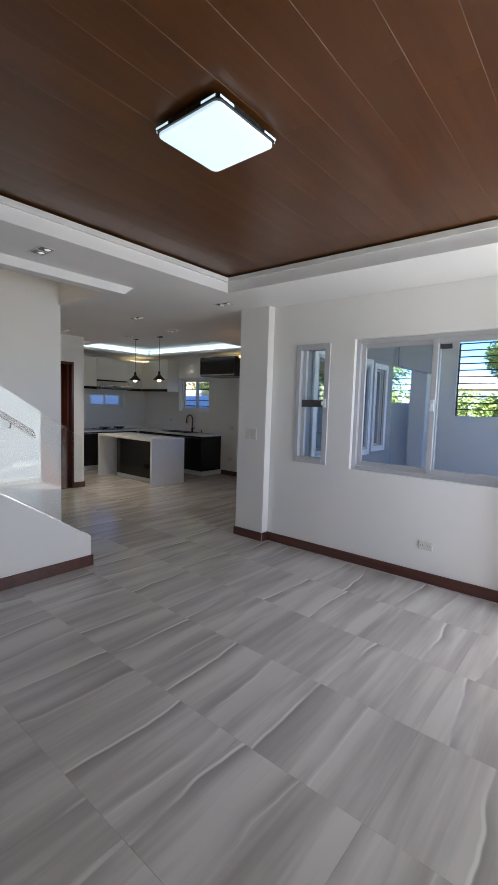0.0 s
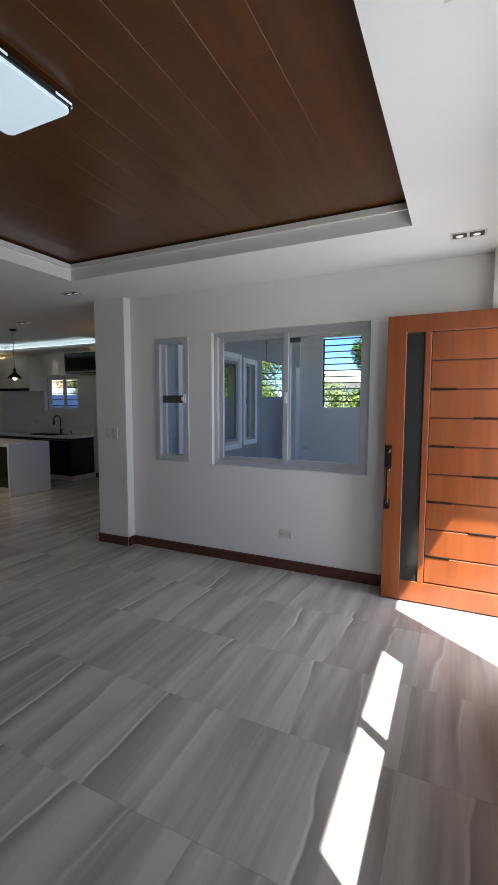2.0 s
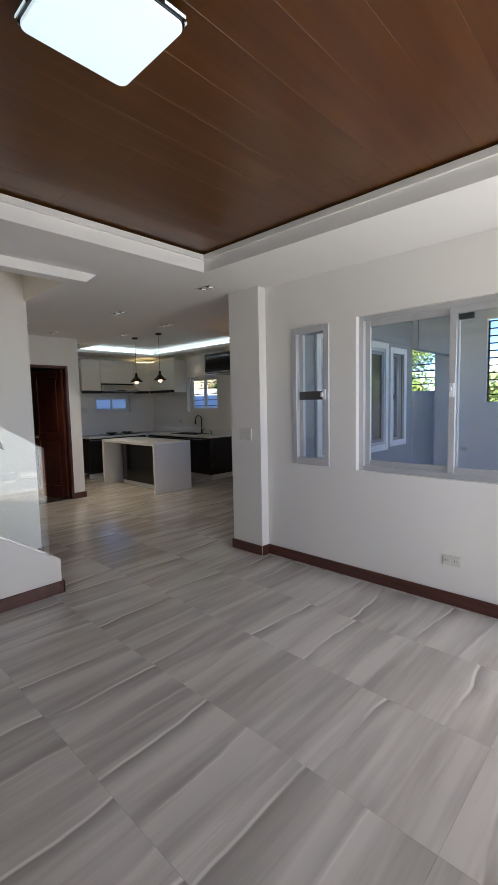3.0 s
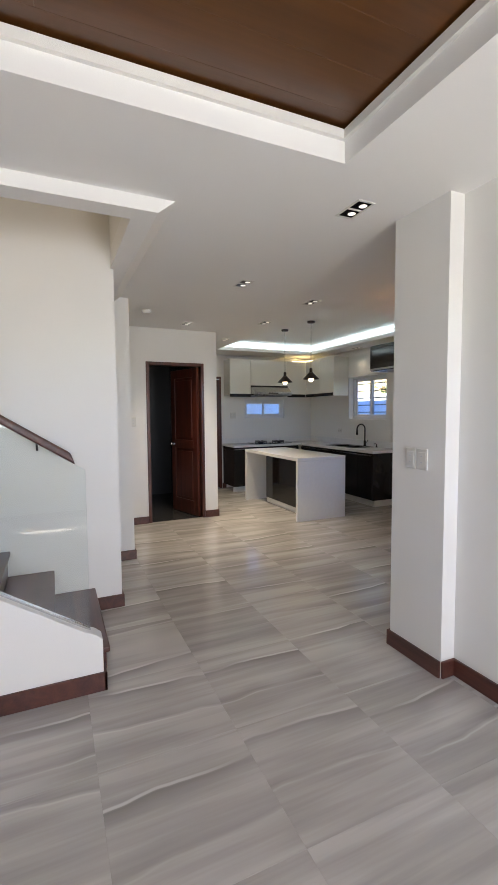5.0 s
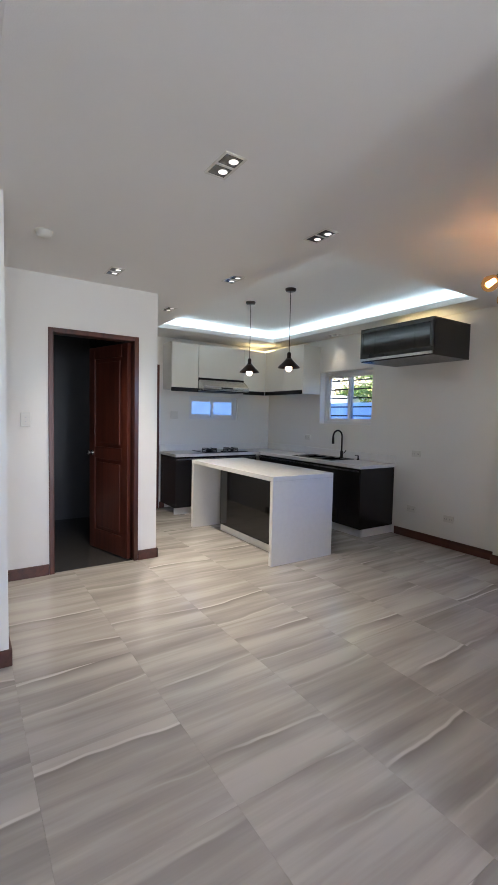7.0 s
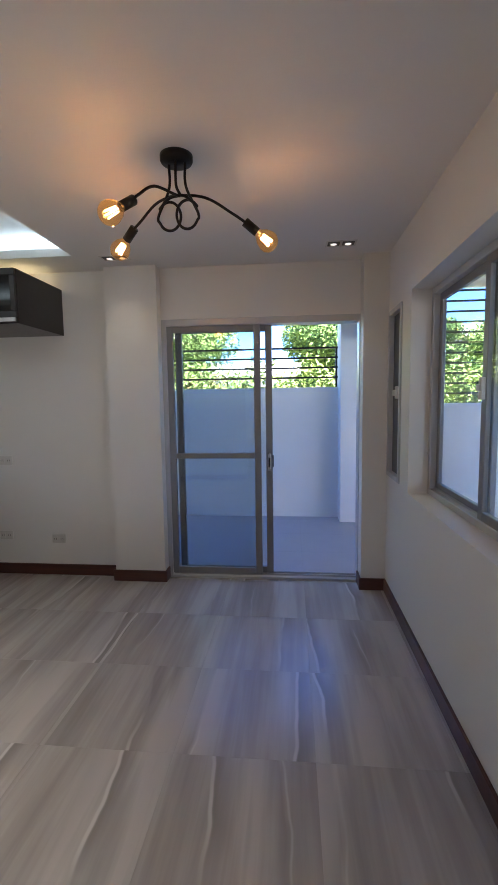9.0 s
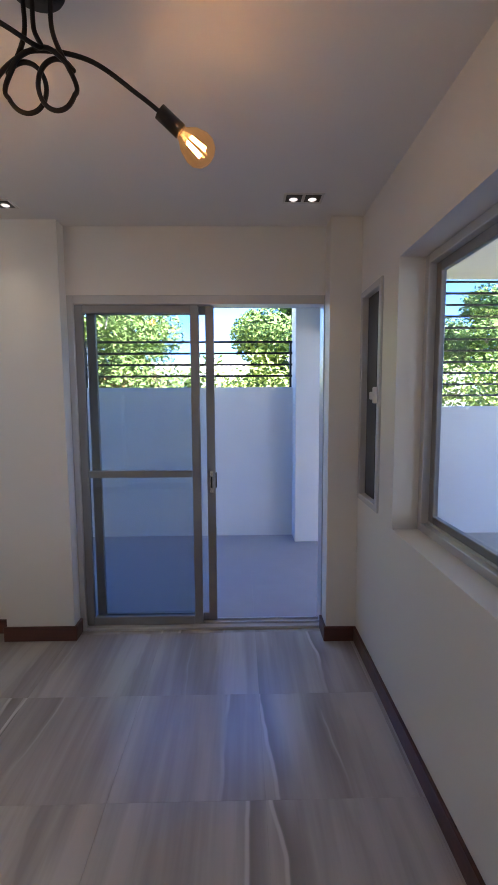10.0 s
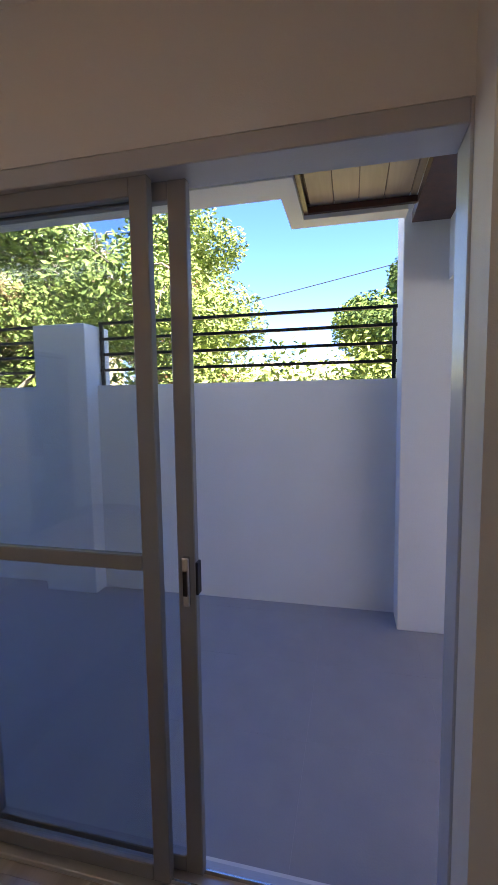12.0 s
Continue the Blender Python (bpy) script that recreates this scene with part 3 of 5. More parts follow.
sliding_window("window_living", pose(1.348, 0, 0.922), 1.482, 1.26, "grey aluminium sliding window set in a white reveal", left_glass=TINTGLASS, stop=True)
narrow_window("window_narrow_living", pose(0.702, 0, 0.947), 0.376, 1.205, "tall narrow grey aluminium window")
sliding_window("window_dining", pose(DINE + 0.075, 2.285, 0.912, 0, 0, -90), 1.515, 1.26, "large grey aluminium sliding window in a deep reveal", left_glass=TINTGLASS, sash=ALUSHADE)
narrow_window("window_narrow_dining", pose(DINE, 2.858, 0.945, 0, 0, -90), 0.353, 1.19, "tall narrow grey aluminium window with a dark insect screen", screen=True)
sliding_window("window_sink", pose(-4.64, NORTH + 0.045, 1.34), 1.0, 0.76, "white aluminium sliding window with bars outside", mat=ALUWHITE, grille=5)
sliding_window("window_hob", pose(WEST, 1.51, 1.36, 0, 0, 90), 0.89, 0.37, "small white sliding window over the hob", mat=ALUWHITE, latch=True)
sliding_window("window_entry", pose(EAST, -1.55, 1.2, 0, 0, -90), 1.5, 1.0, "grey aluminium sliding window in the entry wall")

# sliding door to the porch
sd = thing("door_sliding", pose(0, NORTH, 0), "grey aluminium sliding glass door standing half open", "sliding door", "", "structure")
for nm, b in (("jamb", (-1.50, 0.0, 0, -1.462, 0.13, 2.18)), ("jamb", (0.10, 0.0, 0, 0.14, 0.13, 2.18)), ("head", (-1.462, 0.0, 2.125, 0.10, 0.13, 2.18)), ("threshold", (-1.462, 0.0, 0, 0.10, 0.13, 0.02))):
    part(nm, soft(boxes(b), 0.003, 1), ALU, sd)
part("track", boxes((-1.46, 0.035, 0.02, 0.10, 0.04, 0.034), (-1.46, 0.085, 0.02, 0.10, 0.09, 0.034)), STEEL, sd)
# both panels take the darker aluminium, with backlit shade in its colour
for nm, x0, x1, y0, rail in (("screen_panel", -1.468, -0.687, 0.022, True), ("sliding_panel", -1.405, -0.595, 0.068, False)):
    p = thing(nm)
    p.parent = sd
    ring_parts(p, x0, x1, 0.03, 2.13, 0.055, y0, y0 + 0.032, ALUSHADE)
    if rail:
        part("middle_rail", soft(boxes((x0 + 0.055, y0, 1.03, x1 - 0.055, y0 + 0.03, 1.076)), 0.003, 1), ALUSHADE, p)
    pane(p, x0 + 0.05, x1 - 0.05, 0.08, 2.08, y0 + 0.016, SCREENGLASS if rail else GLASS)
part("lock", soft(boxes((-0.632, 0.05, 0.92, -0.61, 0.068, 1.07)), 0.004), STEEL, sd, "steel lock plate")
part("finger_pull", boxes((-0.627, 0.046, 0.955, -0.615, 0.051, 1.03)), BLACK, sd, "black finger pull")
part("edge_pull", soft(boxes((-0.597, 0.07, 0.95, -0.588, 0.1, 1.05)), 0.002, 1), BLACK, sd, "black edge pull")

# ---- doors ----
# entrance leaf, folded back along the window wall
leaf = thing("entrance_door", pose(3.925, -0.165, 0.012, 0, 0, 180 + 0.6), "orange varnished wooden entrance door standing wide open", "door")
LW, LH, LT = 0.93, 2.145, 0.045
# local x from the hinge to the free edge, y towards the room
part("stile", soft(boxes((0, 0, 0, 0.115, LT, LH)), 0.003, 1), DOORWOOD, leaf)
part("stile", soft(boxes((0.795, 0, 0, LW, LT, LH)), 0.003, 1), DOORWOOD, leaf)
part("stile", soft(boxes((0.625, 0, 0.155, 0.668, LT, 2.02)), 0.003, 1), DOORWOOD, leaf)
part("top_rail", soft(boxes((0.115, 0, 2.02, 0.795, LT, LH)), 0.003, 1), DOORWOOD, leaf)
part("bottom_rail", soft(boxes((0.115, 0, 0, 0.795, LT, 0.155)), 0.003, 1), DOORWOOD, leaf)
part("glass_strip", boxes((0.668, 0.012, 0.155, 0.795, 0.032, 2.02)), material("smoked glass", (0.030, 0.029, 0.028), 0.12, bump=0), leaf, "dark smoked glass strip")
n = 9
for i in range(n):
    z0, z1 = 0.158 + (2.02 - 0.158) * i / n, 0.158 + (2.02 - 0.158) * (i + 1) / n
    part("panel", soft(boxes((0.118, 0.006, z0 + 0.005, 0.622, 0.036, z1 - 0.005)), 0.004, 1), DOORWOOD, leaf)
    if i < n - 1:
        part("groove", boxes((0.118, 0.01, z1 - 0.005, 0.622, 0.028, z1 + 0.005)), REDWOOD, leaf, "dark groove between panels")
        x0 = 0.16 if i % 2 else 0.45
        if i not in (7,):
            part("metal_inlay", soft(boxes((x0, 0.02, z1 - 0.009, x0 + 0.17, 0.041, z1 + 0.009)), 0.002, 1), BRONZE, leaf, "short bronze inlay bar")
h = thing("handle_set")
h.parent = leaf
part("rose", soft(boxes((0.872, LT, 1.02, 0.926, LT + 0.016, 1.19)), 0.006), BRONZE, h)
part("lock_cylinder", cyl(bmesh.new(), (0.899, LT, 1.15), (0.899, LT + 0.03, 1.15), 0.02), BRONZE, h, smooth=True)
part("thumb_latch", soft(boxes((0.88, LT, 1.0, 0.918, LT + 0.05, 1.015)), 0.004), STEEL, h)
part("grip", tube([(0.899, LT + 0.01, 1.03), (0.899, LT + 0.055, 1.0), (0.899, LT + 0.062, 0.93), (0.899, LT + 0.058, 0.84), (0.899, LT + 0.045, 0.77), (0.899, LT + 0.008, 0.735)], 0.011), BRONZE, h, smooth=True)
part("foot_plate", soft(boxes((0.876, LT, 0.70, 0.922, LT + 0.014, 0.78)), 0.005), BRONZE, h)
for z in (0.22, 0.92, 1.62):
    part("hinge", soft(boxes((-0.014, 0.01, z, 0.012, LT + 0.003, z + 0.09)), 0.003, 1), BRONZE, leaf, "dark steel butt hinge")
# its frame
dj = thing("door_frame_entry", None, "orange varnished wooden door frame", "door frame", "", "structure")
part("jamb", soft(boxes((EAST + 0.005, -0.158, 0, EAST + 0.155, -0.115, 2.162)), 0.003, 1), DOORWOOD, dj)
part("jamb", soft(boxes((EAST + 0.005, -1.115, 0, EAST + 0.155, -1.072, 2.162)), 0.003, 1), DOORWOOD, dj)
part("head", soft(boxes((EAST + 0.005, -1.115, 2.162, EAST + 0.155, -0.115, 2.205)), 0.003, 1), DOORWOOD, dj)
part("sill", soft(boxes((EAST - 0.01, -1.08, -0.004, EAST + 0.15, -0.15, 0.012)), 0.003, 1), QUARTZ, dj)
# the pier beside the hinges carries the near part of the jamb
part("jamb_lining", soft(boxes((EAST - 0.004, -0.15, 0, EAST + 0.003, -0.10, 2.17)), 0.001, 1), DOORWOOD, dj)

# bathroom door and frame
bf = thing("door_frame_bath", None, "dark mahogany door frame", "door frame", "", "structure")
part("jamb", soft(boxes((BATH - 0.125, -0.857, 0, BATH + 0.012, -0.815, 2.15)), 0.003, 1), REDWOOD, bf)
part("jamb", soft(boxes((BATH - 0.125, -0.105, 0, BATH + 0.012, -0.063, 2.15)), 0.003, 1), REDWOOD, bf)
part("head", soft(boxes((BATH - 0.125, -0.815, 2.108, BATH + 0.012, -0.105, 2.15)), 0.003, 1), REDWOOD, bf)


def panel_door(name, m, w, h, mat, label):
    """A six-part panelled leaf; local x from hinge to free edge."""
    d = thing(name, m, label, "door")
    part("stile", soft(boxes((0, 0, 0, 0.1, 0.04, h)), 0.003, 1), mat, d)
    part("stile", soft(boxes((w - 0.1, 0, 0, w, 0.04, h)), 0.003, 1), mat, d)
    for z0, z1 in ((0, 0.2), (0.95, 1.07), (h - 0.12, h)):
        part("rail", soft(boxes((0.1, 0, z0, w - 0.1, 0.04, z1)), 0.003, 1), mat, d)
    for z0, z1 in ((0.2, 0.95), (1.07, h - 0.12)):
        b = boxes((0.1, 0.012, z0, w - 0.1, 0.028, z1))
        box(b, 0.14, 0.004, z0 + 0.04, w - 0.14, 0.036, z1 - 0.04)
        part("panel", soft(b, 0.003, 1), mat, d)
    k = thing("knob_set")
    k.parent = d
    for s in (-1, 1):
        y = 0.02 + s * 0.02
        part("rose", cyl(bmesh.new(), (w - 0.06, y, 1.0), (w - 0.06, y + s * 0.01, 1.0), 0.028), STEEL, k, smooth=True)
        part("knob", cyl(bmesh.new(), (w - 0.06, y + s * 0.01, 1.0), (w - 0.06, y + s * 0.055, 1.0), 0.014, 0.026), STEEL, k, smooth=True)
    return d


panel_door("bathroom_door", pose(BATH - 0.05, -0.118, 0.012, 0, 0, 180 + 17), 0.68, 2.085, REDWOOD, "dark mahogany panelled door standing ajar into the bathroom")
# back door of the kitchen
kf = thing("door_frame_kitchen", None, "dark mahogany door frame beside the counter", "door frame", "", "structure")
part("jamb", soft(boxes((WEST - 0.12, 0.965, 0, WEST + 0.012, 1.012, 2.17)), 0.003, 1), REDWOOD, kf)
part("jamb", soft(boxes((WEST - 0.12, 0.126, 0, WEST + 0.012, 0.165, 2.17)), 0.003, 1), REDWOOD, kf)
part("head", soft(boxes((WEST - 0.12, 0.165, 2.128, WEST + 0.012, 0.965, 2.17)), 0.003, 1), REDWOOD, kf)
panel_door("kitchen_back_door", pose(WEST - 0.03, 0.965, 0.012, 0, 0, -90), 0.79, 2.1, REDWOOD, "closed dark mahogany panelled back door")
# bathroom shell and what shows through its doorway
structure("wall_bath_tiles", boxes((-5.85, -1.27, 0, -5.83, -0.01, H - 0.01), (-5.83, -0.03, 0, BATH - 0.13, -0.01, H - 0.01), (-5.83, -1.27, 0, BATH - 0.13, -1.25, H - 0.01)), DARKTILE, "dark grey tiled bathroom wall", "wall")
structure("floor_bath", boxes((-5.83, -1.25, -0.003, BATH - 0.02, -0.03, 0.003)), DARKTILE, "dark bathroom floor tiles", "floor")
ba = thing("towel_bar", pose(-4.9, -1.25, 1.05), "slim chrome towel bar on a dark tiled wall", "towel bar")
part("rod", cyl(bmesh.new(), (0, 0.06, 0), (0.6, 0.06, 0), 0.009, seg=12), STEEL, ba, smooth=True)
for x in (0.02, 0.58):
    part("bracket", cyl(bmesh.new(), (x, 0, 0), (x, 0.066, 0), 0.012, seg=12), STEEL, ba, smooth=True)
wcx = thing("toilet", pose(-4.75, -1.245, 0.003), "white ceramic toilet in a dark tiled bathroom", "toilet")
part("tank", soft(boxes((-0.2, 0.0, 0.38, 0.2, 0.17, 0.76)), 0.02, 3), PLASTIC, wcx)
part("bowl", lathe([(0.10, 0.0), (0.12, 0.05), (0.11, 0.2), (0.17, 0.33), (0.185, 0.39), (0.13, 0.39)], center=(0, 0.36, 0)), PLASTIC, wcx, smooth=True)
part("seat_lid", soft(boxes((-0.185, 0.17, 0.392, 0.185, 0.56, 0.425)), 0.015, 3), PLASTIC, wcx)

# ---- stairs ----
RISE, RUN, Y0 = 0.176, 0.272, -1.768
NSTEP = 11
st = thing("staircase", None, "dark wood-treaded stairs rising along a white wall", "staircase", "", "structure")
for i in range(NSTEP):
    y = Y0 - RUN * i
    part("tread", soft(boxes((STAIR + 0.002, y - RUN - 0.002, RISE * (i + 1) - 0.03, -0.402, y + 0.02, RISE * (i + 1))), 0.006), TREADWOOD, st)
    part("riser", boxes((STAIR + 0.002, y - 0.02, RISE * i, -0.402, y, RISE * (i + 1) - 0.03)), TREADWOOD, st)
slope = RISE / RUN
zt = lambda y: 0.315 + (-1.86 - y) * slope
ye = SOUTH + 0.001
structure("wall_stringer", soft(prism([(-1.793, 0), (-1.793, 0.275), (-1.825, 0.303), (-1.88, 0.33), (ye, zt(ye)), (ye, 0)], 0, -0.40, -0.303), 0.006), PAINT, "low sloping white wall beside the stairs", "wall")
# stepped filling under the treads
structure("wall_stair_core", prism([(Y0 - 0.07, 0), (ye, RISE * (Y0 - ye) / RUN - 0.05), (ye, 0)], 0, STAIR, -0.40), PAINT, "plastered underside of the stairs", "wall")
baseboard(-0.303, SOUTH, -0.303, -1.777, (1, 0), h=0.1)
baseboard(-0.42, -1.793, -0.287, -1.793, (0, 1), h=0.1)
gr = thing("glass_balustrade", None, "clear frameless glass balustrade along the stairs", "balustrade")
gy = [(-1.85, -2.75), (-2.765, -3.7)]
for a, b in gy:
    g = part("glass_panel", prism([(a, zt(a) - 0.02), (a, zt(a) + 0.865), (b, zt(b) + 0.865), (b, zt(b) - 0.02)], 0, -0.372, -0.36), RAILGLASS, gr)
    g.visible_shadow = False
    part("channel", prism([(a, zt(a) + 0.002), (a, zt(a) + 0.014), (b, zt(b) + 0.014), (b, zt(b) + 0.002)], 0, -0.380, -0.352), STEEL, gr, "slim steel glazing channel")
hd = thing("handrail", None, "dark red wooden handrail on the stair wall", "handrail")
y1, z1 = -1.86, 1.155
part("rail", soft(prism([(y1, z1 - 0.045), (y1 - 0.03, z1 + 0.04), (-4.5, z1 + 0.04 + (-1.89 + 4.5) * slope), (-4.5, z1 - 0.045 + (-1.86 + 4.5) * slope)], 0, STAIR + 0.05, STAIR + 0.105), 0.014, 3), BASEWOOD, hd)
for y in (-2.1, -3.0, -3.9):
    z = z1 + (y1 - y) * slope
    part("bracket", tube([(STAIR, y, z - 0.09), (STAIR + 0.05, y, z - 0.09), (STAIR + 0.075, y, z - 0.03)], 0.007), BLACK, hd, smooth=True)

# ---- kitchen ----
CT = 0.87   # worktop height

def base_unit(m, w, depth=0.57, doors=1, label="charcoal base cabinet under a white worktop"):
    """A base cabinet; local x along its front, y into the wall, z up."""
    c = thing("base_cabinet", m, label, "cabinet", "kitchen base cabinets")
    part("body", boxes((0.001, 0.02, 0.1, w - 0.001, depth, CT - 0.043)), BLACKLAM, c)
    part("plinth", boxes((0.002, 0.05, 0, w - 0.002, 0.066, 0.1)), QUARTZ, c, "white plinth")
    for i in range(doors):
        a, b = w * i / doors, w * (i + 1) / doors
        d = part("door", soft(boxes((a + 0.003, 0.0, 0.105, b - 0.003, 0.019, CT - 0.085)), 0.003, 1), BLACKLAM, c)
        part("handle", boxes((a + 0.006, -0.008, CT - 0.084, b - 0.006, 0.012, CT - 0.066)), STEEL, d, "slim steel edge pull")
    return c


# along the west wall, fronts facing east; along the north wall, fronts facing south
wx = WEST + 0.60
for y0, y1, d in ((1.03, 1.45, 1), (1.45, 2.40, 2)):
    base_unit(pose(wx, y0, 0, 0, 0, 90), y1 - y0, doors=d)
for x0, x1, d in ((-5.36, -4.75, 1), (-4.75, -3.95, 2), (-3.95, -3.255, 2)):
    base_unit(pose(x0, NORTH - 0.60, 0), x1 - x0, doors=d)
part("end_panel", boxes((-3.2545, NORTH - 0.60, 0.1, -3.24, NORTH, CT - 0.04)), BLACKLAM, bpy.data.objects["base_cabinet.004"])
part("plinth", boxes((-3.27, NORTH - 0.54, 0, -3.25, NORTH, 0.1)), QUARTZ, bpy.data.objects["base_cabinet.004"])
for o in bpy.data.objects:
    if o.parent is bpy.data.objects["base_cabinet.004"] and o.name.startswith(("end_panel", "plinth")) and o.data.vertices[0].co.x < -1:
        o.matrix_parent_inverse = o.parent.matrix_basis.inverted()
wt = thing("worktop", None, "white quartz kitchen worktop with a low upstand", "worktop")
SKX0, SKX1, SKY0, SKY1 = -4.62, -3.86, 2.56, 2.95
part("slab", soft(boxes((WEST, 1.02, CT - 0.04, wx + 0.02, NORTH, CT)), 0.004, 1), QUARTZ, wt)
part("slab", boxes((wx + 0.0205, NORTH - 0.62, CT - 0.04, SKX0, NORTH, CT), (SKX1, NORTH - 0.62, CT - 0.04, -3.225, NORTH, CT), (SKX0, NORTH - 0.62, CT - 0.04, SKX1, SKY0, CT), (SKX0, SKY1, CT - 0.04, SKX1, NORTH, CT)), QUARTZ, wt)
part("upstand", soft(boxes((WEST, 1.02, CT + 0.001, WEST + 0.018, NORTH - 0.02, CT + 0.1)), 0.003, 1), QUARTZ, wt)
part("upstand", soft(boxes((WEST, NORTH - 0.018, CT + 0.001, -3.225, NORTH, CT + 0.1)), 0.003, 1), QUARTZ, wt)
sk = thing("sink", None, "black undermounted double kitchen sink", "sink")
for a, b in ((SKX0, SKX0 + 0.41), (SKX0 + 0.43, SKX1)):
    part("bowl", boxes((a, SKY0, 0.67, b, SKY1, 0.68), (a, SKY0, 0.68, a + 0.01, SKY1, CT - 0.002), (b - 0.01, SKY0, 0.68, b, SKY1, CT - 0.002), (a + 0.01, SKY0, 0.68, b - 0.01, SKY0 + 0.01, CT - 0.002), (a + 0.01, SKY1 - 0.01, 0.68, b - 0.01, SKY1, CT - 0.002)), BLACKGLASS, sk)
part("rim", soft(boxes((SKX0 - 0.02, SKY0 - 0.02, CT, SKX1 + 0.02, SKY0 + 0.004, CT + 0.008), (SKX0 - 0.02, SKY1 - 0.004, CT, SKX1 + 0.02, SKY1 + 0.02, CT + 0.008), (SKX0 - 0.02, SKY0, CT, SKX0 + 0.004, SKY1, CT + 0.008), (SKX1 - 0.004, SKY0, CT, SKX1 + 0.02, SKY1, CT + 0.008), (SKX0 + 0.40, SKY0, CT, SKX0 + 0.44, SKY1, CT + 0.006)), 0.002, 1), BLACKLAM, sk)
fc = thing("kitchen_faucet", pose(-4.10, 2.99, CT), "matt black gooseneck kitchen faucet beside the sink", "faucet")
part("base", lathe([(0.028, 0), (0.028, 0.01), (0.021, 0.02), (0.021, 0.09), (0.013, 0.1)]), BLACK, fc, smooth=True)
arc = [(0, 0, 0.09), (0, 0, 0.30)] + [(0, -0.085 + 0.085 * math.cos(a), 0.30 + 0.085 * math.sin(a)) for a in [i * math.pi / 10 for i in range(1, 11)]]
part("spout", tube(arc, 0.012, 12), BLACK, fc, smooth=True)
part("spray_head", cyl(bmesh.new(), (0, -0.17, 0.31), (0, -0.17, 0.20), 0.014, 0.019, 16), BLACK, fc, smooth=True)
part("lever", tube([(0.015, 0, 0.06), (0.05, 0, 0.075), (0.09, -0.005, 0.11)], 0.006), BLACK, fc, smooth=True)
sp = thing("soap_dispenser", pose(-3.78, 2.98, CT), "small black soap pump at the sink", "soap pump")
part("body", lathe([(0.018, 0), (0.018, 0.01), (0.009, 0.02), (0.009, 0.06)]), BLACK, sp, smooth=True)
part("nozzle", tube([(0, 0, 0.055), (0, -0.03, 0.065), (0, -0.06, 0.06)], 0.005), BLACK, sp, smooth=True)
hb = thing("gas_hob", pose(-5.64, 1.90, CT), "black glass two-burner gas hob on the worktop", "hob")
part("glass_plate", soft(boxes((-0.21, -0.38, 0.0, 0.21, 0.38, 0.012)), 0.004), BLACKGLASS, hb)
for y in (-0.19, 0.19):
    part("burner", lathe([(0.055, 0.012), (0.055, 0.028), (0.035, 0.034), (0.035, 0.04), (0.0, 0.042)], center=(0, y, 0)), BLACK, hb, smooth=True)
    ps = bmesh.new()
    for k in range(4):
        a = math.pi / 4 + k * math.pi / 2
        c, s = math.cos(a), math.sin(a)
        tube([(0.115 * c, y + 0.115 * s, 0.012), (0.115 * c, y + 0.115 * s, 0.05), (0.03 * c, y + 0.03 * s, 0.052)], 0.006, 8, ps)
    tube([(0.115 * math.cos(t * math.pi / 12), y + 0.115 * math.sin(t * math.pi / 12), 0.03) for t in range(25)], 0.006, 8, ps)
    part("pan_support", ps, BLACK, hb, smooth=True)
    part("knob", cyl(bmesh.new(), (0.17, y * 0.35, 0.012), (0.17, y * 0.35, 0.035), 0.02, 0.017), STEEL, hb, smooth=True)
hx = thing("range_hood", pose(-5.96, 1.905, 1.80), "slim stainless range hood between the wall cabinets", "range hood")
part("canopy", soft(prism([(0.0, 0.0), (0.0, 0.16), (0.36, 0.16), (0.50, 0.06), (0.50, 0.02), (0.48, 0.0)], 1, -0.40, 0.40), 0.004, 1), STEEL, hx)
part("filter", boxes((0.06, -0.36, -0.012, 0.44, 0.36, -0.0005)), BLACK, hx, "black grease filter")
part("button_panel", boxes((0.501, -0.1, 0.03, 0.504, 0.1, 0.052)), BLACKGLASS, hx, "black button strip")


def wall_unit(m, w, label, h=0.685, depth=0.33):
    c = thing("wall_cabinet", m, label, "cabinet", "kitchen wall cabinets")
    part("body", boxes((0.001, 0.02, 0.002, w - 0.001, depth, h)), WHITEGLOSS, c)
    part("door", soft(boxes((0.003, 0, 0.03, w - 0.003, 0.019, h - 0.003)), 0.003, 1), WHITEGLOSS, c)
    part("light_rail", boxes((0.001, 0.004, -0.03, w - 0.001, 0.022, 0.028)), BLACKLAM, c, "black rail under the cabinet")
    return c


ux = WEST + 0.33
for y0, y1 in ((1.07, 1.50), (2.31, 2.72)):
    wall_unit(pose(ux, y0, 1.803, 0, 0, 90), y1 - y0, "glossy cream wall cabinet beside the range hood")
hc = wall_unit(pose(ux, 1.50, 1.965, 0, 0, 90), 0.81, "glossy cream wall cabinet above the range hood", h=0.523)
wall_unit(pose(ux + 0.001, NORTH - 0.33, 1.803), 0.49, "glossy cream corner wall cabinet")
wall_unit(pose(ux + 0.491, NORTH - 0.33, 1.803), -4.675 - ux - 0.491, "glossy cream wall cabinet next to the window")
ub = bpy.data.objects["wall_cabinet.004"]
e = part("end_panel", boxes((-4.675, NORTH - 0.33, 1.775, -4.66, NORTH, 2.488)), WHITEGLOSS, ub)
e.matrix_parent_inverse = ub.matrix_basis.inverted()
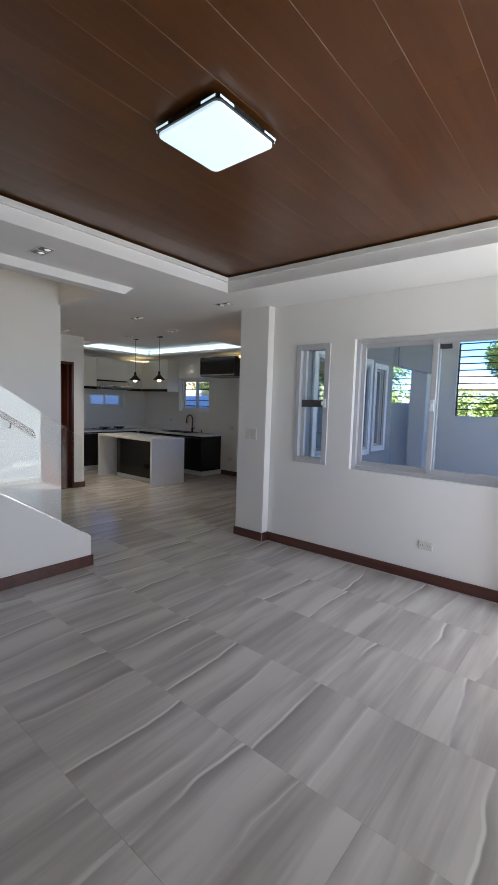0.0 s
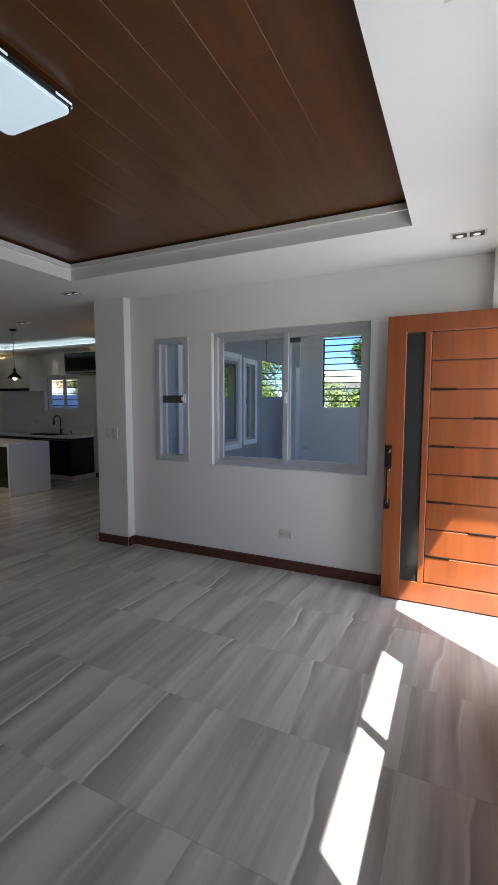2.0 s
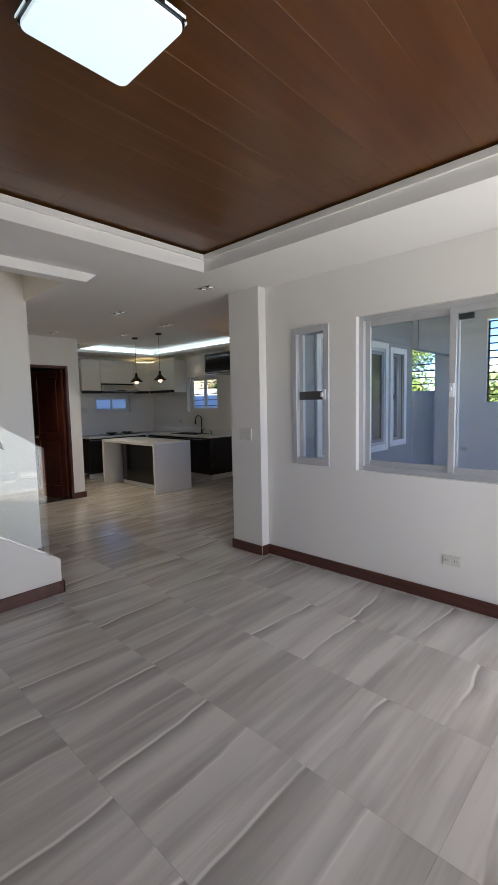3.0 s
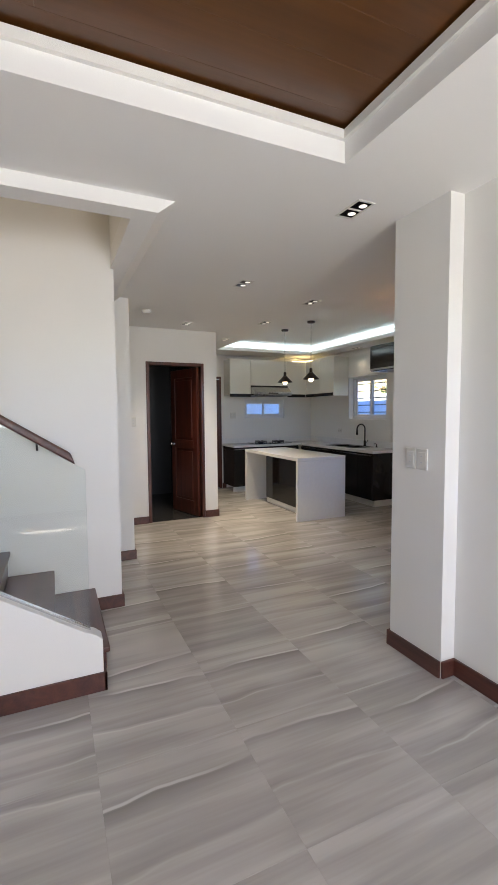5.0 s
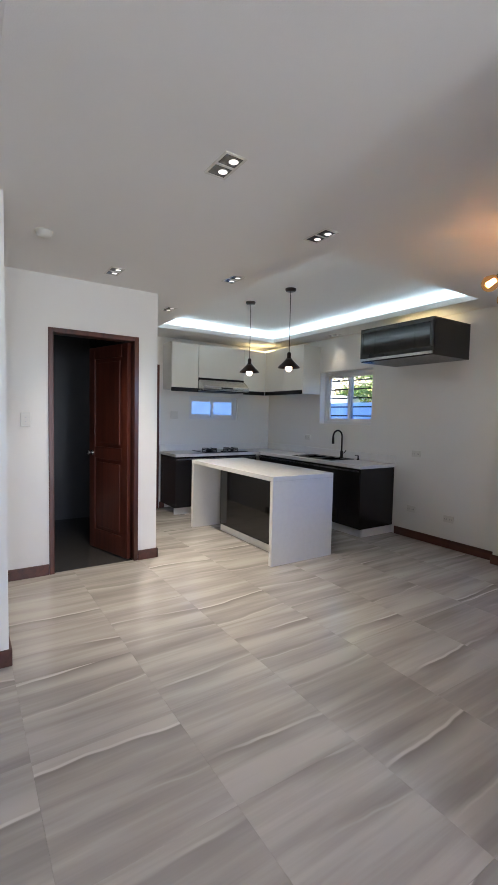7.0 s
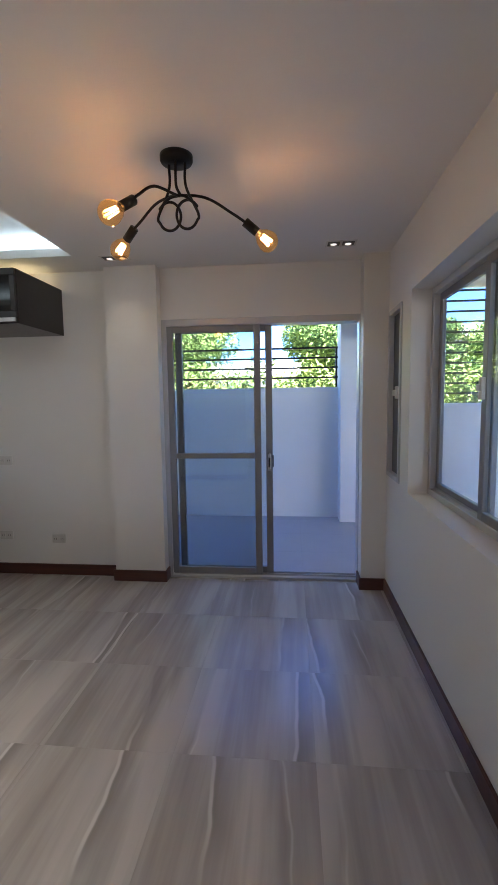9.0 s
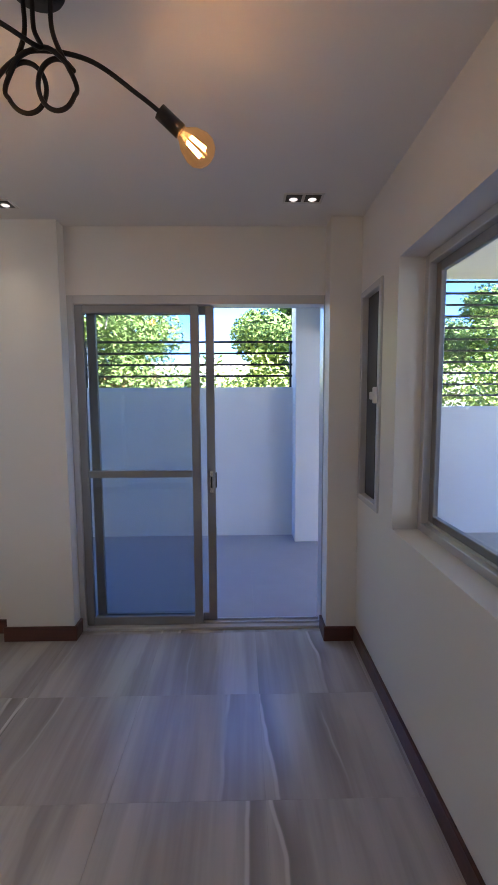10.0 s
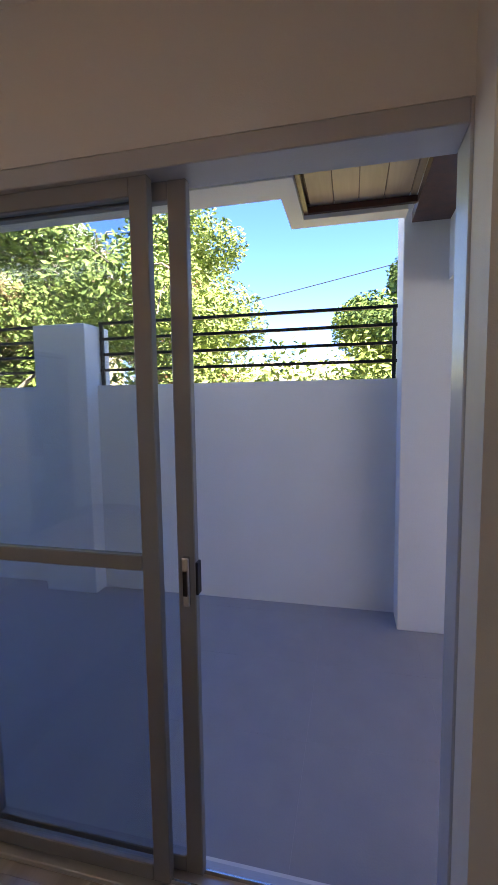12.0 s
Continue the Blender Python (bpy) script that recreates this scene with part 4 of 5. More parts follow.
# dark lift-up cabinet over the refrigerator's place
rc = thing("dark_wall_cabinet", None, "charcoal wall cabinet with a smoked glass flap", "cabinet")
part("body", soft(boxes((-3.28, 2.43, 2.075, -2.335, NORTH, 2.45)), 0.003, 1), BLACKLAM, rc)
fl = part("flap_frame", soft(boxes((-3.278, 2.408, 2.115, -2.337, 2.429, 2.16), (-3.278, 2.408, 2.40, -2.337, 2.429, 2.448), (-3.278, 2.408, 2.16, -3.24, 2.429, 2.40), (-2.375, 2.408, 2.16, -2.337, 2.429, 2.40)), 0.003, 1), BLACKLAM, rc)
part("flap_glass", boxes((-3.24, 2.412, 2.16, -2.375, 2.424, 2.40)), BLACKGLASS, fl, "smoked glass flap")
part("edge_pull", boxes((-3.27, 2.404, 2.085, -2.345, 2.43, 2.112)), STEEL, rc, "pale steel edge pull")

# island with waterfall ends
il = thing("kitchen_island", None, "white quartz waterfall kitchen island with charcoal sides", "kitchen island")
IX0, IX1, IY0, IY1 = -4.69, -2.952, 0.952, 1.727
part("worktop", soft(boxes((IX0, IY0, CT - 0.055, IX1, IY1, CT - 0.008)), 0.003, 1), QUARTZ, il)
part("waterfall_end", soft(boxes((IX1 - 0.045, IY0, 0, IX1, IY1, CT - 0.056)), 0.003, 1), QUARTZ, il)
part("waterfall_end", soft(boxes((IX0, IY0, 0, IX0 + 0.045, IY1, CT - 0.056)), 0.003, 1), QUARTZ, il)
part("side_panel", soft(boxes((IX0 + 0.3, IY0 + 0.25, 0.08, IX1 - 0.046, IY0 + 0.27, CT - 0.057)), 0.002, 1), BLACKGLASS, il, "glossy charcoal panel")
part("body", boxes((IX0 + 0.3, IY0 + 0.271, 0.08, IX1 - 0.046, IY1 - 0.03, CT - 0.057)), BLACKLAM, il)
part("plinth", boxes((IX0 + 0.31, IY0 + 0.26, 0, IX1 - 0.046, IY1 - 0.06, 0.079)), QUARTZ, il, "white plinth")
for i in range(3):
    x0 = IX0 + 0.3 + 0.464 * i
    part("door", soft(boxes((x0 + 0.003, IY1 - 0.029, 0.09, x0 + 0.46, IY1 - 0.01, CT - 0.07)), 0.002, 1), BLACKLAM, il)


# ---- lamps ----
def pendant(x, y):
    p = thing("pendant_lamp", pose(x, y, H + 0.16), "small bronze cone pendant lamp with a glowing bulb", "pendant lamp", "pendants over the island")
    part("canopy", lathe([(0.0, -0.028), (0.05, -0.026), (0.056, -0.01), (0.056, 0.0)]), BRONZE, p, smooth=True)
    part("cord", cyl(bmesh.new(), (0, 0, -0.026), (0, 0, -0.655), 0.0035, seg=8), BLACK, p)
    part("socket", lathe([(0.0, -0.650), (0.014, -0.650), (0.022, -0.665), (0.022, -0.705), (0.026, -0.710), (0.026, -0.725)]), BRONZE, p, smooth=True)
    sh = part("shade", lathe([(0.03, -0.715), (0.045, -0.735), (0.115, -0.805), (0.117, -0.812), (0.11, -0.806), (0.042, -0.740), (0.028, -0.722)], seg=36), BRONZE, p, smooth=True)
    b = part("bulb", lathe([(0.0, -0.850), (0.02, -0.846), (0.033, -0.830), (0.036, -0.810), (0.028, -0.785), (0.014, -0.760), (0.013, -0.740)]), glow("warm bulb", (1.0, 0.72, 0.45), 0.7) if "warm bulb" not in bpy.data.materials else bpy.data.materials["warm bulb"], p, "glowing warm bulb", smooth=True)
    return p


pendant(-4.00, 1.345)
pendant(-3.31, 1.385)


def downlight(x, y, lit=True):
    """A recessed twin downlight, two square wells in one white frame."""
    d = thing("twin_downlight", pose(x, y, H), "white-framed twin square downlight recessed in the ceiling", "downlight", "twin downlights")
    part("frame", soft(boxes((-0.105, -0.058, -0.004, 0.105, -0.045, 0.001), (-0.105, 0.045, -0.004, 0.105, 0.058, 0.001), (-0.105, -0.045, -0.004, -0.092, 0.045, 0.001), (0.092, -0.045, -0.004, 0.105, 0.045, 0.001), (-0.008, -0.045, -0.004, 0.008, 0.045, 0.001)), 0.001, 1), PLASTIC, d)
    for a, b in ((-0.092, -0.008), (0.008, 0.092)):
        w = part("well", boxes((a, -0.045, -0.0015, b, 0.045, -0.0005)), BLACKGLASS, d, "black square well")
        c = (a + b) / 2
        part("reflector", cyl(bmesh.new(), (c, 0.016, -0.004), (c, 0.016, -0.0016), 0.019, 0.023, 20), SPOTGLOW, w, "glowing round lens")
    return d


for x, y in ((0.008, -0.42), (-1.515, -0.435), (-1.845, 0.465), (-2.95, 0.475), (-3.36, -0.415), (-4.29, 0.455), (3.505, -0.447), (3.52, -2.34), (0.018, -2.375), (-0.088, 2.67), (-1.745, 2.75)):
    downlight(x, y)
downlight(-4.255, 2.92)
WARMSTRIP = glow("warm strip", (1.0, 0.78, 0.40), 0.9)
ws = thing("cabinet_top_light", None, "warm light strip lying on top of the wall cabinets", "light strip")
part("strip", boxes((-5.85, 2.75, 2.49, -5.45, 2.77, 2.50)), WARMSTRIP, ws)
part("strip", boxes((-5.72, 2.45, 2.49, -5.70, 2.74, 2.50)), WARMSTRIP, ws)
ws = thing("cabinet_top_light", None, "warm light strip lying on the dark wall cabinet", "light strip")
part("strip", boxes((-3.1, 2.9, 2.451, -2.45, 2.92, 2.461)), WARMSTRIP, ws)
sm = thing("smoke_detector", pose(-2.83, -1.02, H), "small round white smoke detector on the ceiling", "smoke detector")
part("body", lathe([(0.0, -0.036), (0.03, -0.036), (0.045, -0.028), (0.052, -0.012), (0.055, 0.0)]), PLASTIC, sm, smooth=True)

sl = thing("stairwell_ceiling_lamp", pose(-0.87, -3.0, TOP), "round opal ceiling lamp above the stairs", "ceiling lamp")
part("base", lathe([(0.0, -0.03), (0.13, -0.03), (0.135, 0.0)]), PLASTIC, sl, smooth=True)
part("bowl", lathe([(0.0, -0.12), (0.06, -0.112), (0.11, -0.08), (0.125, -0.031)]), glow("warm opal glass", (1.0, 0.80, 0.55), 0.05), sl, "opal glass bowl", smooth=True)

# square ceiling lamp in the coffer
HP = H + 0.15
cl = thing("ceiling_lamp", pose(1.85, -2.46, HP), "square white ceiling lamp with a black and chrome rim, lit", "ceiling lamp")


def rounded(half, r, z0, z1, seg=6):
    pts = []
    for cx, cy, a0 in ((half - r, half - r, 0), (-half + r, half - r, 90), (-half + r, -half + r, 180), (half - r, -half + r, 270)):
        for i in range(seg + 1):
            a = radians(a0 + 90 * i / seg)
            pts.append((cx + r * math.cos(a), cy + r * math.sin(a)))
    return prism(pts, 2, z0, z1)


part("base", rounded(0.165, 0.03, -0.022, 0.0), BLACK, cl)
part("rim", rounded(0.192, 0.03, -0.044, -0.022), BLACKGLASS, cl, "glossy black rim")
part("diffuser", soft(rounded(0.186, 0.03, -0.060, -0.0445), 0.008, 2), LAMPWHITE, cl, "glowing cool white diffuser", smooth=False)
for sx, sy in ((1, 1), (1, -1), (-1, 1), (-1, -1)):
    part("corner_light", soft(boxes((sx * 0.10, sy * 0.1925, -0.038, sx * 0.18, sy * 0.195, -0.028)), 0.001, 1), LAMPWHITE, cl, "short glowing corner strip")
    part("corner_light", soft(boxes((sx * 0.1925, sy * 0.10, -0.038, sx * 0.195, sy * 0.18, -0.028)), 0.001, 1), LAMPWHITE, cl, "short glowing corner strip")

# knotted three-arm lamp over the dining place
CHX, CHY = -0.935, 1.465
ch = thing("knotted_ceiling_lamp", pose(CHX, CHY, H), "black knotted three-arm lamp with amber globe bulbs", "chandelier")
part("canopy", lathe([(0.0, -0.03), (0.068, -0.028), (0.072, -0.02), (0.072, 0.0)], seg=36), BLACK, ch, smooth=True)


def spline(pts, n=10):
    out = []
    P = [Vector(p) for p in pts]
    P = [2 * P[0] - P[1]] + P + [2 * P[-1] - P[-2]]
    for i in range(1, len(P) - 2):
        for k in range(n):
            t = k / n
            out.append(0.5 * (2 * P[i] + (P[i + 1] - P[i - 1]) * t + (2 * P[i - 1] - 5 * P[i] + 4 * P[i + 1] - P[i + 2]) * t * t + (3 * P[i] - P[i - 1] - 3 * P[i + 1] + P[i + 2]) * t ** 3))
    return out + [P[-2]]


BULBS = (Vector((0.395, 0.12, -0.34)), Vector((-0.206, -0.265, -0.335)), Vector((-0.345, 0.185, -0.325)))
for i, b in enumerate(BULBS):
    d = Vector((b.x, b.y, 0)).normalized()
    o = (-0.042, 0.0, 0.042)[i]
    lean = 1 if b.x > 0 else -1
    c = Vector((o, (0.012, -0.02, 0.0)[i], -0.245))
    # down from the canopy, once round a hanging loop, then out along the arm
    p = [Vector((o * 0.9, c.y, -0.025)), Vector((o * 0.95, c.y, -0.13))]
    if o:
        p += [c + Vector((-lean * 0.05 * math.cos(a), 0.01 * math.sin(a * 0.5), -0.062 * math.sin(a))) for a in [radians(k) for k in range(0, 331, 30)]]
        p += [c + Vector((lean * 0.02, -0.012, 0.075))]
    else:
        p += [Vector((0.012, c.y, -0.175))]
    p += [d * 0.12 + Vector((0, 0, -0.165)), d * (b.xy.length * 0.6) + Vector((0, 0, (b.z + 0.165) * 0.35 - 0.165)), b - d * 0.10 + Vector((0, 0, 0.075))]
    part("arm", tube(spline(p), 0.0062, 8), BLACK, ch, smooth=True)
    ax = (d * 0.10 + Vector((0, 0, -0.075))).normalized()
    q0 = b - d * 0.10 + Vector((0, 0, 0.075))
    part("socket", cyl(bmesh.new(), q0 - ax * 0.012, q0 + ax * 0.06, 0.021, seg=18), BLACK, ch, smooth=True)
    gb = lathe([(0.014, 0.0), (0.018, 0.010), (0.034, 0.030), (0.043, 0.056), (0.042, 0.074), (0.031, 0.092), (0.015, 0.101), (0.0, 0.103)])
    fb = bmesh.new()
    for k in range(6):
        a = k * math.pi / 3
        cyl(fb, (0.010 * math.cos(a), 0.010 * math.sin(a), 0.03), (0.014 * math.cos(a), 0.014 * math.sin(a), 0.074), 0.0026, seg=6)
    m = Matrix.Translation(q0 + ax * 0.055) @ Matrix.Scale(1.12, 4) @ ax.to_track_quat("Z", "Y").to_matrix().to_4x4()
    for bmx in (gb, fb):
        bmesh.ops.transform(bmx, matrix=m, verts=bmx.verts)
    g = part("bulb", gb, AMBER, ch, "amber glass globe bulb", smooth=True)
    g.visible_shadow = False
    part("filament", fb, WARM, g, "glowing filament")


# ---- switches and outlets ----
def plate(name, m, w, h, n, label, cat, holes=False):
    """A wall plate in local x-z, its face towards -y."""
    p = thing(name, m, label, cat)
    part("plate", soft(boxes((-w / 2, -0.009, -h / 2, w / 2, 0, h / 2)), 0.003), PLASTIC, p)
    for i in range(n):
        c = -w / 2 + w * (i + 0.5) / n
        part("socket_face" if holes else "rocker", soft(boxes((c - w / n * 0.36, -0.012, -h * 0.34, c + w / n * 0.36, -0.0092, h * 0.34)), 0.001, 1), PLASTIC, p)
        if holes:
            for dx in (-0.009, 0.009):
                part("slot", boxes((c + dx - 0.0015, -0.0125, -0.008, c + dx + 0.0015, -0.0121, 0.008)), BLACK, p)
        else:
            for dz in (-0.018, 0.018):
                part("marker", boxes((c - 0.006, -0.0128, dz - 0.003, c + 0.006, -0.0121, dz + 0.003)), ALU, p)
    return p


plate("wall_outlet", pose(2.124, 0, 0.333), 0.125, 0.075, 2, "white double wall outlet above the baseboard", "outlet", True)
plate("light_switch", pose(0.135, -0.1, 1.195), 0.075, 0.118, 1, "white light switch plate on a column", "light switch")
plate("light_switch", pose(0.222, -0.1, 1.195), 0.075, 0.118, 1, "white light switch plate on a column", "light switch")
plate("light_switch", pose(BATH, -1.035, 1.36, 0, 0, 90), 0.075, 0.118, 1, "white light switch beside the bathroom door", "light switch")
plate("light_switch", pose(WEST, 1.257, 1.42, 0, 0, 90), 0.12, 0.118, 2, "white switch plate on the kitchen wall", "light switch")
for x, z in ((-2.93, 1.02), (-2.967, 0.35), (-2.48, 0.325), (-4.9, 1.12)):
    plate("wall_outlet", pose(x, NORTH, z), 0.12, 0.075, 2, "white wall outlet on the north wall", "outlet", True)

plate("wall_outlet", pose(0.60, 5.15, 0.60), 0.12, 0.075, 2, "weathered wall outlet on the porch wall", "outlet", True)

# ---- porch ----
structure("porch_floor", boxes((-3.9, NORTH + 0.15, -0.12, 7.4, 6.2, -0.024), (DINE + 0.15, 0.15, -0.12, 7.4, NORTH + 0.15, -0.024)), GROUT, "dark joints under the porch tiles", "floor")
structure("wall_dining_outer", wall_bm(1, DINE + 0.151, DINE + 0.165, 0.151, NORTH + 0.15, -0.02, 2.86, [(0.77, 2.285, 0.912, 2.172), (2.505, 2.858, 0.945, 2.135)]), GREYPAINT, "grey painted outside of the dining wall", "wall")
for y0, y1, z0, z1 in ((0.77, 2.285, 0.912, 2.172), (2.505, 2.858, 0.945, 2.135)):
    structure("trim_window_outer", soft(boxes((DINE + 0.1655, y0 - 0.08, z0 - 0.08, DINE + 0.20, y0, z1 + 0.08), (DINE + 0.1655, y1, z0 - 0.08, DINE + 0.20, y1 + 0.08, z1 + 0.08), (DINE + 0.1655, y0, z0 - 0.08, DINE + 0.20, y1, z0), (DINE + 0.1655, y0, z1, DINE + 0.20, y1, z1 + 0.08)), 0.004, 1), OUTPAINT, "white moulded surround of a window", "trim")
FY = 5.15
structure("fence_wall", boxes((-3.9, FY, -0.12, 0.155, FY + 0.12, 1.666), (0.47, FY, -0.12, 0.94, FY + 0.12, 2.86), (0.94, FY, -0.12, 7.4, FY + 0.12, 1.44)), OUTPAINT, "white plastered garden wall", "garden wall")
structure("fence_pillar", soft(boxes((-2.62, 5.0, -0.02, -2.16, FY + 0.2, 2.14)), 0.006, 1), OUTPAINT, "square white pillar in the garden wall", "pillar")
structure("porch_column", soft(boxes((0.155, 4.9, -0.02, 0.47, FY + 0.12, 2.86)), 0.005, 1), OUTPAINT, "square white porch column", "column")
structure("porch_column_east", soft(boxes((4.6, 4.9, -0.02, 4.86, FY + 0.12, 2.86)), 0.005, 1), OUTPAINT, "square white porch column", "column")
structure("porch_beam", boxes((0.42, 3.21, 2.24, 0.53, 4.899, 2.86)), OUTPAINT, "white porch beam running from the column to the house", "beam")
# thin grey facing on the white beam's east side
structure("porch_beam_face", boxes((0.532, 3.21, 2.238, 0.545, 4.899, 2.858)), GREYPAINT, "grey inner face of the porch beam", "beam")
structure("porch_wall_east", boxes((7.4, 0.15, -0.12, 7.52, FY + 0.12, 1.5)), OUTPAINT, "white plastered garden wall", "garden wall")


def railing(x0, x1, zs, group_label):
    f = thing("steel_railing", None, group_label, "railing")
    for z in zs:
        part("bar", boxes((x0, FY + 0.05, z - 0.011, x1, FY + 0.075, z + 0.011)), BLACK, f)
    for x in (x0 + 0.02, x1 - 0.02):
        part("post", boxes((x - 0.0125, FY + 0.0505, zs[0] - 0.125, x + 0.0125, FY + 0.0745, zs[-1] + 0.0105)), BLACK, f)
    return f


railing(-2.16, 0.155, [1.792, 1.917, 2.042, 2.166], "black steel railing of four flat bars on the garden wall")
railing(-3.9, -2.62, [1.792, 1.917, 2.042, 2.166], "black steel railing of four flat bars on the garden wall")
railing(0.94, 4.6, [1.565 + 0.125 * i for i in range(11)], "black steel railing of many flat bars above the garden wall")
railing(4.86, 7.4, [1.565 + 0.125 * i for i in range(11)], "black steel railing of many flat bars above the garden wall")
# porch roof: white ceiling to the east, a timber-lined eave round the sliding door
structure("porch_ceiling", boxes((0.46, 0.151, 2.86, 7.5, 5.3, 2.90), (0.157, 4.9, 2.861, 0.46, 5.3, 2.90)), CEIL, "white porch ceiling", "ceiling")
# second box is added out of view to cap the sun on the door leaf
structure("porch_roof", boxes((0.16, 0.151, 2.905, 7.6, 5.4, 3.06), (EAST + 0.16, -1.03, 2.74, 7.6, 0.15, 2.9), (-3.9, NORTH + 0.15, 2.74, -0.47, 4.36, 2.9), (-0.47, NORTH + 0.15, 2.74, 0.16, 4.80, 2.9)), OUTPAINT, "white porch roof slab with an unseen extension that cuts the entrance sun", "roof")
structure("fascia", boxes((-3.9, 4.17, 2.6, -0.53, 4.385, 2.74), (-0.53, 4.17, 2.6, -0.44, 4.815, 2.74), (-0.44, 4.69, 2.6, 0.155, 4.815, 2.74)), OUTPAINT, "white eave fascia", "fascia")
structure("trim_eave", boxes((-3.9, 4.14, 2.625, -0.44, 4.168, 2.66), (-0.437, 4.14, 2.625, -0.41, 4.688, 2.66), (-0.41, 4.66, 2.625, 0.2, 4.688, 2.66), (0.2, 3.2, 2.6, 0.42, 4.9, 2.66)), REDWOOD, "dark brown eave trim", "trim")
PALEWOOD = wood("pale eave panel", (0.42, 0.31, 0.20), (0.58, 0.46, 0.33), axis=1, rough=0.5, coat=0.1, ring=10, island=True)
lining = structure("eave_lining", boxes((-3.9, NORTH + 0.151, 2.681, 0.2, 4.15, 2.69), (-0.43, 4.15, 2.681, 0.2, 4.67, 2.69)), REDWOOD, "pale timber boards lining the eave", "ceiling")
x = -3.9
while x < 0.19:
    w = min(0.14, 0.2 - x)
    part("board", boxes((x + 0.003, NORTH + 0.151, 2.665, x + w - 0.003, 4.16 if x < -0.44 else 4.68, 2.68)), PALEWOOD, lining)
    x += 0.14
for x, y in ((1.6, 3.6), (3.4, 3.6), (1.6, 1.6)):
    d = downlight(x, y)
    d.matrix_world = pose(x, y, 2.86)

# ---- outside ----
GRASS = material("dry lawn", (0.20, 0.18, 0.085), 0.9, vary=0.5, scale=0.8, bump=0.4, bump_scale=30)
PAVE = material("grey concrete", (0.30, 0.29, 0.27), 0.8, vary=0.15, scale=2)
gm = bmesh.new()
bmesh.ops.create_grid(gm, x_segments=20, y_segments=20, size=900)
g = structure("ground", gm, GRASS, "flat grassy ground reaching the horizon", "ground")
g.location.z = -0.16
structure("pavement", boxes((EAST + 0.15, -9.0, -0.159, 9.5, 0.14, -0.03)), PAVE, "pale concrete forecourt outside the entrance", "pavement")
structure("boundary_wall_east", boxes((9.5, -9.0, -0.15, 9.62, 6.0, 2.0)), OUTPAINT, "white plastered boundary wall", "garden wall")
structure("boundary_wall_west", boxes((-7.9, -3.0, -0.15, -7.78, 9.0, 2.0)), material("pale blue wall", (0.55, 0.62, 0.72), 0.7, vary=0.05), "pale bluish neighbouring wall", "garden wall")
structure("boundary_wall_north", boxes((-7.78, 5.3, -0.15, -3.9, 5.42, 1.75)), material("pale bluish wall", (0.58, 0.64, 0.72), 0.7, vary=0.05), "pale bluish garden wall", "garden wall")


gt = thing("slatted_screen", pose(5.7, -2.9, -0.03), "pale grey steel screen of wide horizontal slats outside the entrance", "screen")
for y in (0.0, 1.43, 2.86):
    part("post", soft(boxes((0.0, y, 0, 0.06, y + 0.06, 1.9)), 0.004, 1), ALUWHITE, gt)
for i in range(9):
    for y0, y1 in ((0.062, 1.428), (1.492, 2.858)):
        part("slat", boxes((0.015, y0, 0.06 + 0.2 * i, 0.035, y1, 0.205 + 0.2 * i)), ALU, gt)


def foliage(name, dark, light):
    m = bpy.data.materials.new(name)
    m.use_nodes = True
    n, l = m.node_tree.nodes, m.node_tree.links
    b = n["Principled BSDF"]
    geo, cr = n.new("ShaderNodeNewGeometry"), n.new("ShaderNodeValToRGB")
    cr.color_ramp.elements[0].color, cr.color_ramp.elements[1].color = (*dark, 1), (*light, 1)
    l.new(geo.outputs["Random Per Island"], cr.inputs[0])
    l.new(cr.outputs[0], b.inputs["Base Color"])
    b.inputs["Roughness"].default_value = 0.8
    b.inputs["Specular IOR Level"].default_value = 0.2
    b.inputs["Transmission Weight"].default_value = 0.0
    b.inputs["Subsurface Weight"].default_value = 0.0
    return m


LEAF = foliage("bright leaves", (0.07, 0.12, 0.03), (0.27, 0.36, 0.10))
LEAFDARK = foliage("dense green leaves", (0.03, 0.07, 0.02), (0.15, 0.24, 0.06))
LEAFDRY = foliage("dry brown twigs", (0.16, 0.09, 0.04), (0.42, 0.30, 0.16))
BARK = material("grey bark", (0.22, 0.18, 0.14), 0.9, vary=0.3, scale=12, bump=0.5, bump_scale=40)


def leaves(rng, clumps, count, size):
    """Many small folded leaves scattered in and on uneven clumps."""
    vs, fs = [], []
    for c, r in clumps:
        for _ in range(int(count * r[0] * r[1])):
            d = Vector((rng.gauss(0, 1), rng.gauss(0, 1), rng.gauss(0, 1))).normalized()
            k = rng.uniform(0.55, 1.05)
            p = Vector(c) + Vector((d.x * r[0], d.y * r[0], d.z * r[1])) * k
            a = Vector((rng.gauss(0, 1), rng.gauss(0, 1), rng.gauss(0, 0.6))).normalized()
            b = a.cross(d).normalized()
            s = size * rng.uniform(0.6, 1.4)
            i = len(vs)
            vs += [p - a * s, p + b * s * 0.45 + d * s * 0.15, p + a * s, p - b * s * 0.45 + d * s * 0.15]
            fs += [(i, i + 1, i + 2), (i, i + 2, i + 3)]
    return vs, fs


def leaf_part(name, data, mat, parent, label=""):
    me = bpy.data.meshes.new(name)
    me.from_pydata(*(data[0], [], data[1]))
    me.materials.append(mat)
    ob = new(name, me)
    ob.parent = parent
    return tagged(ob, label)


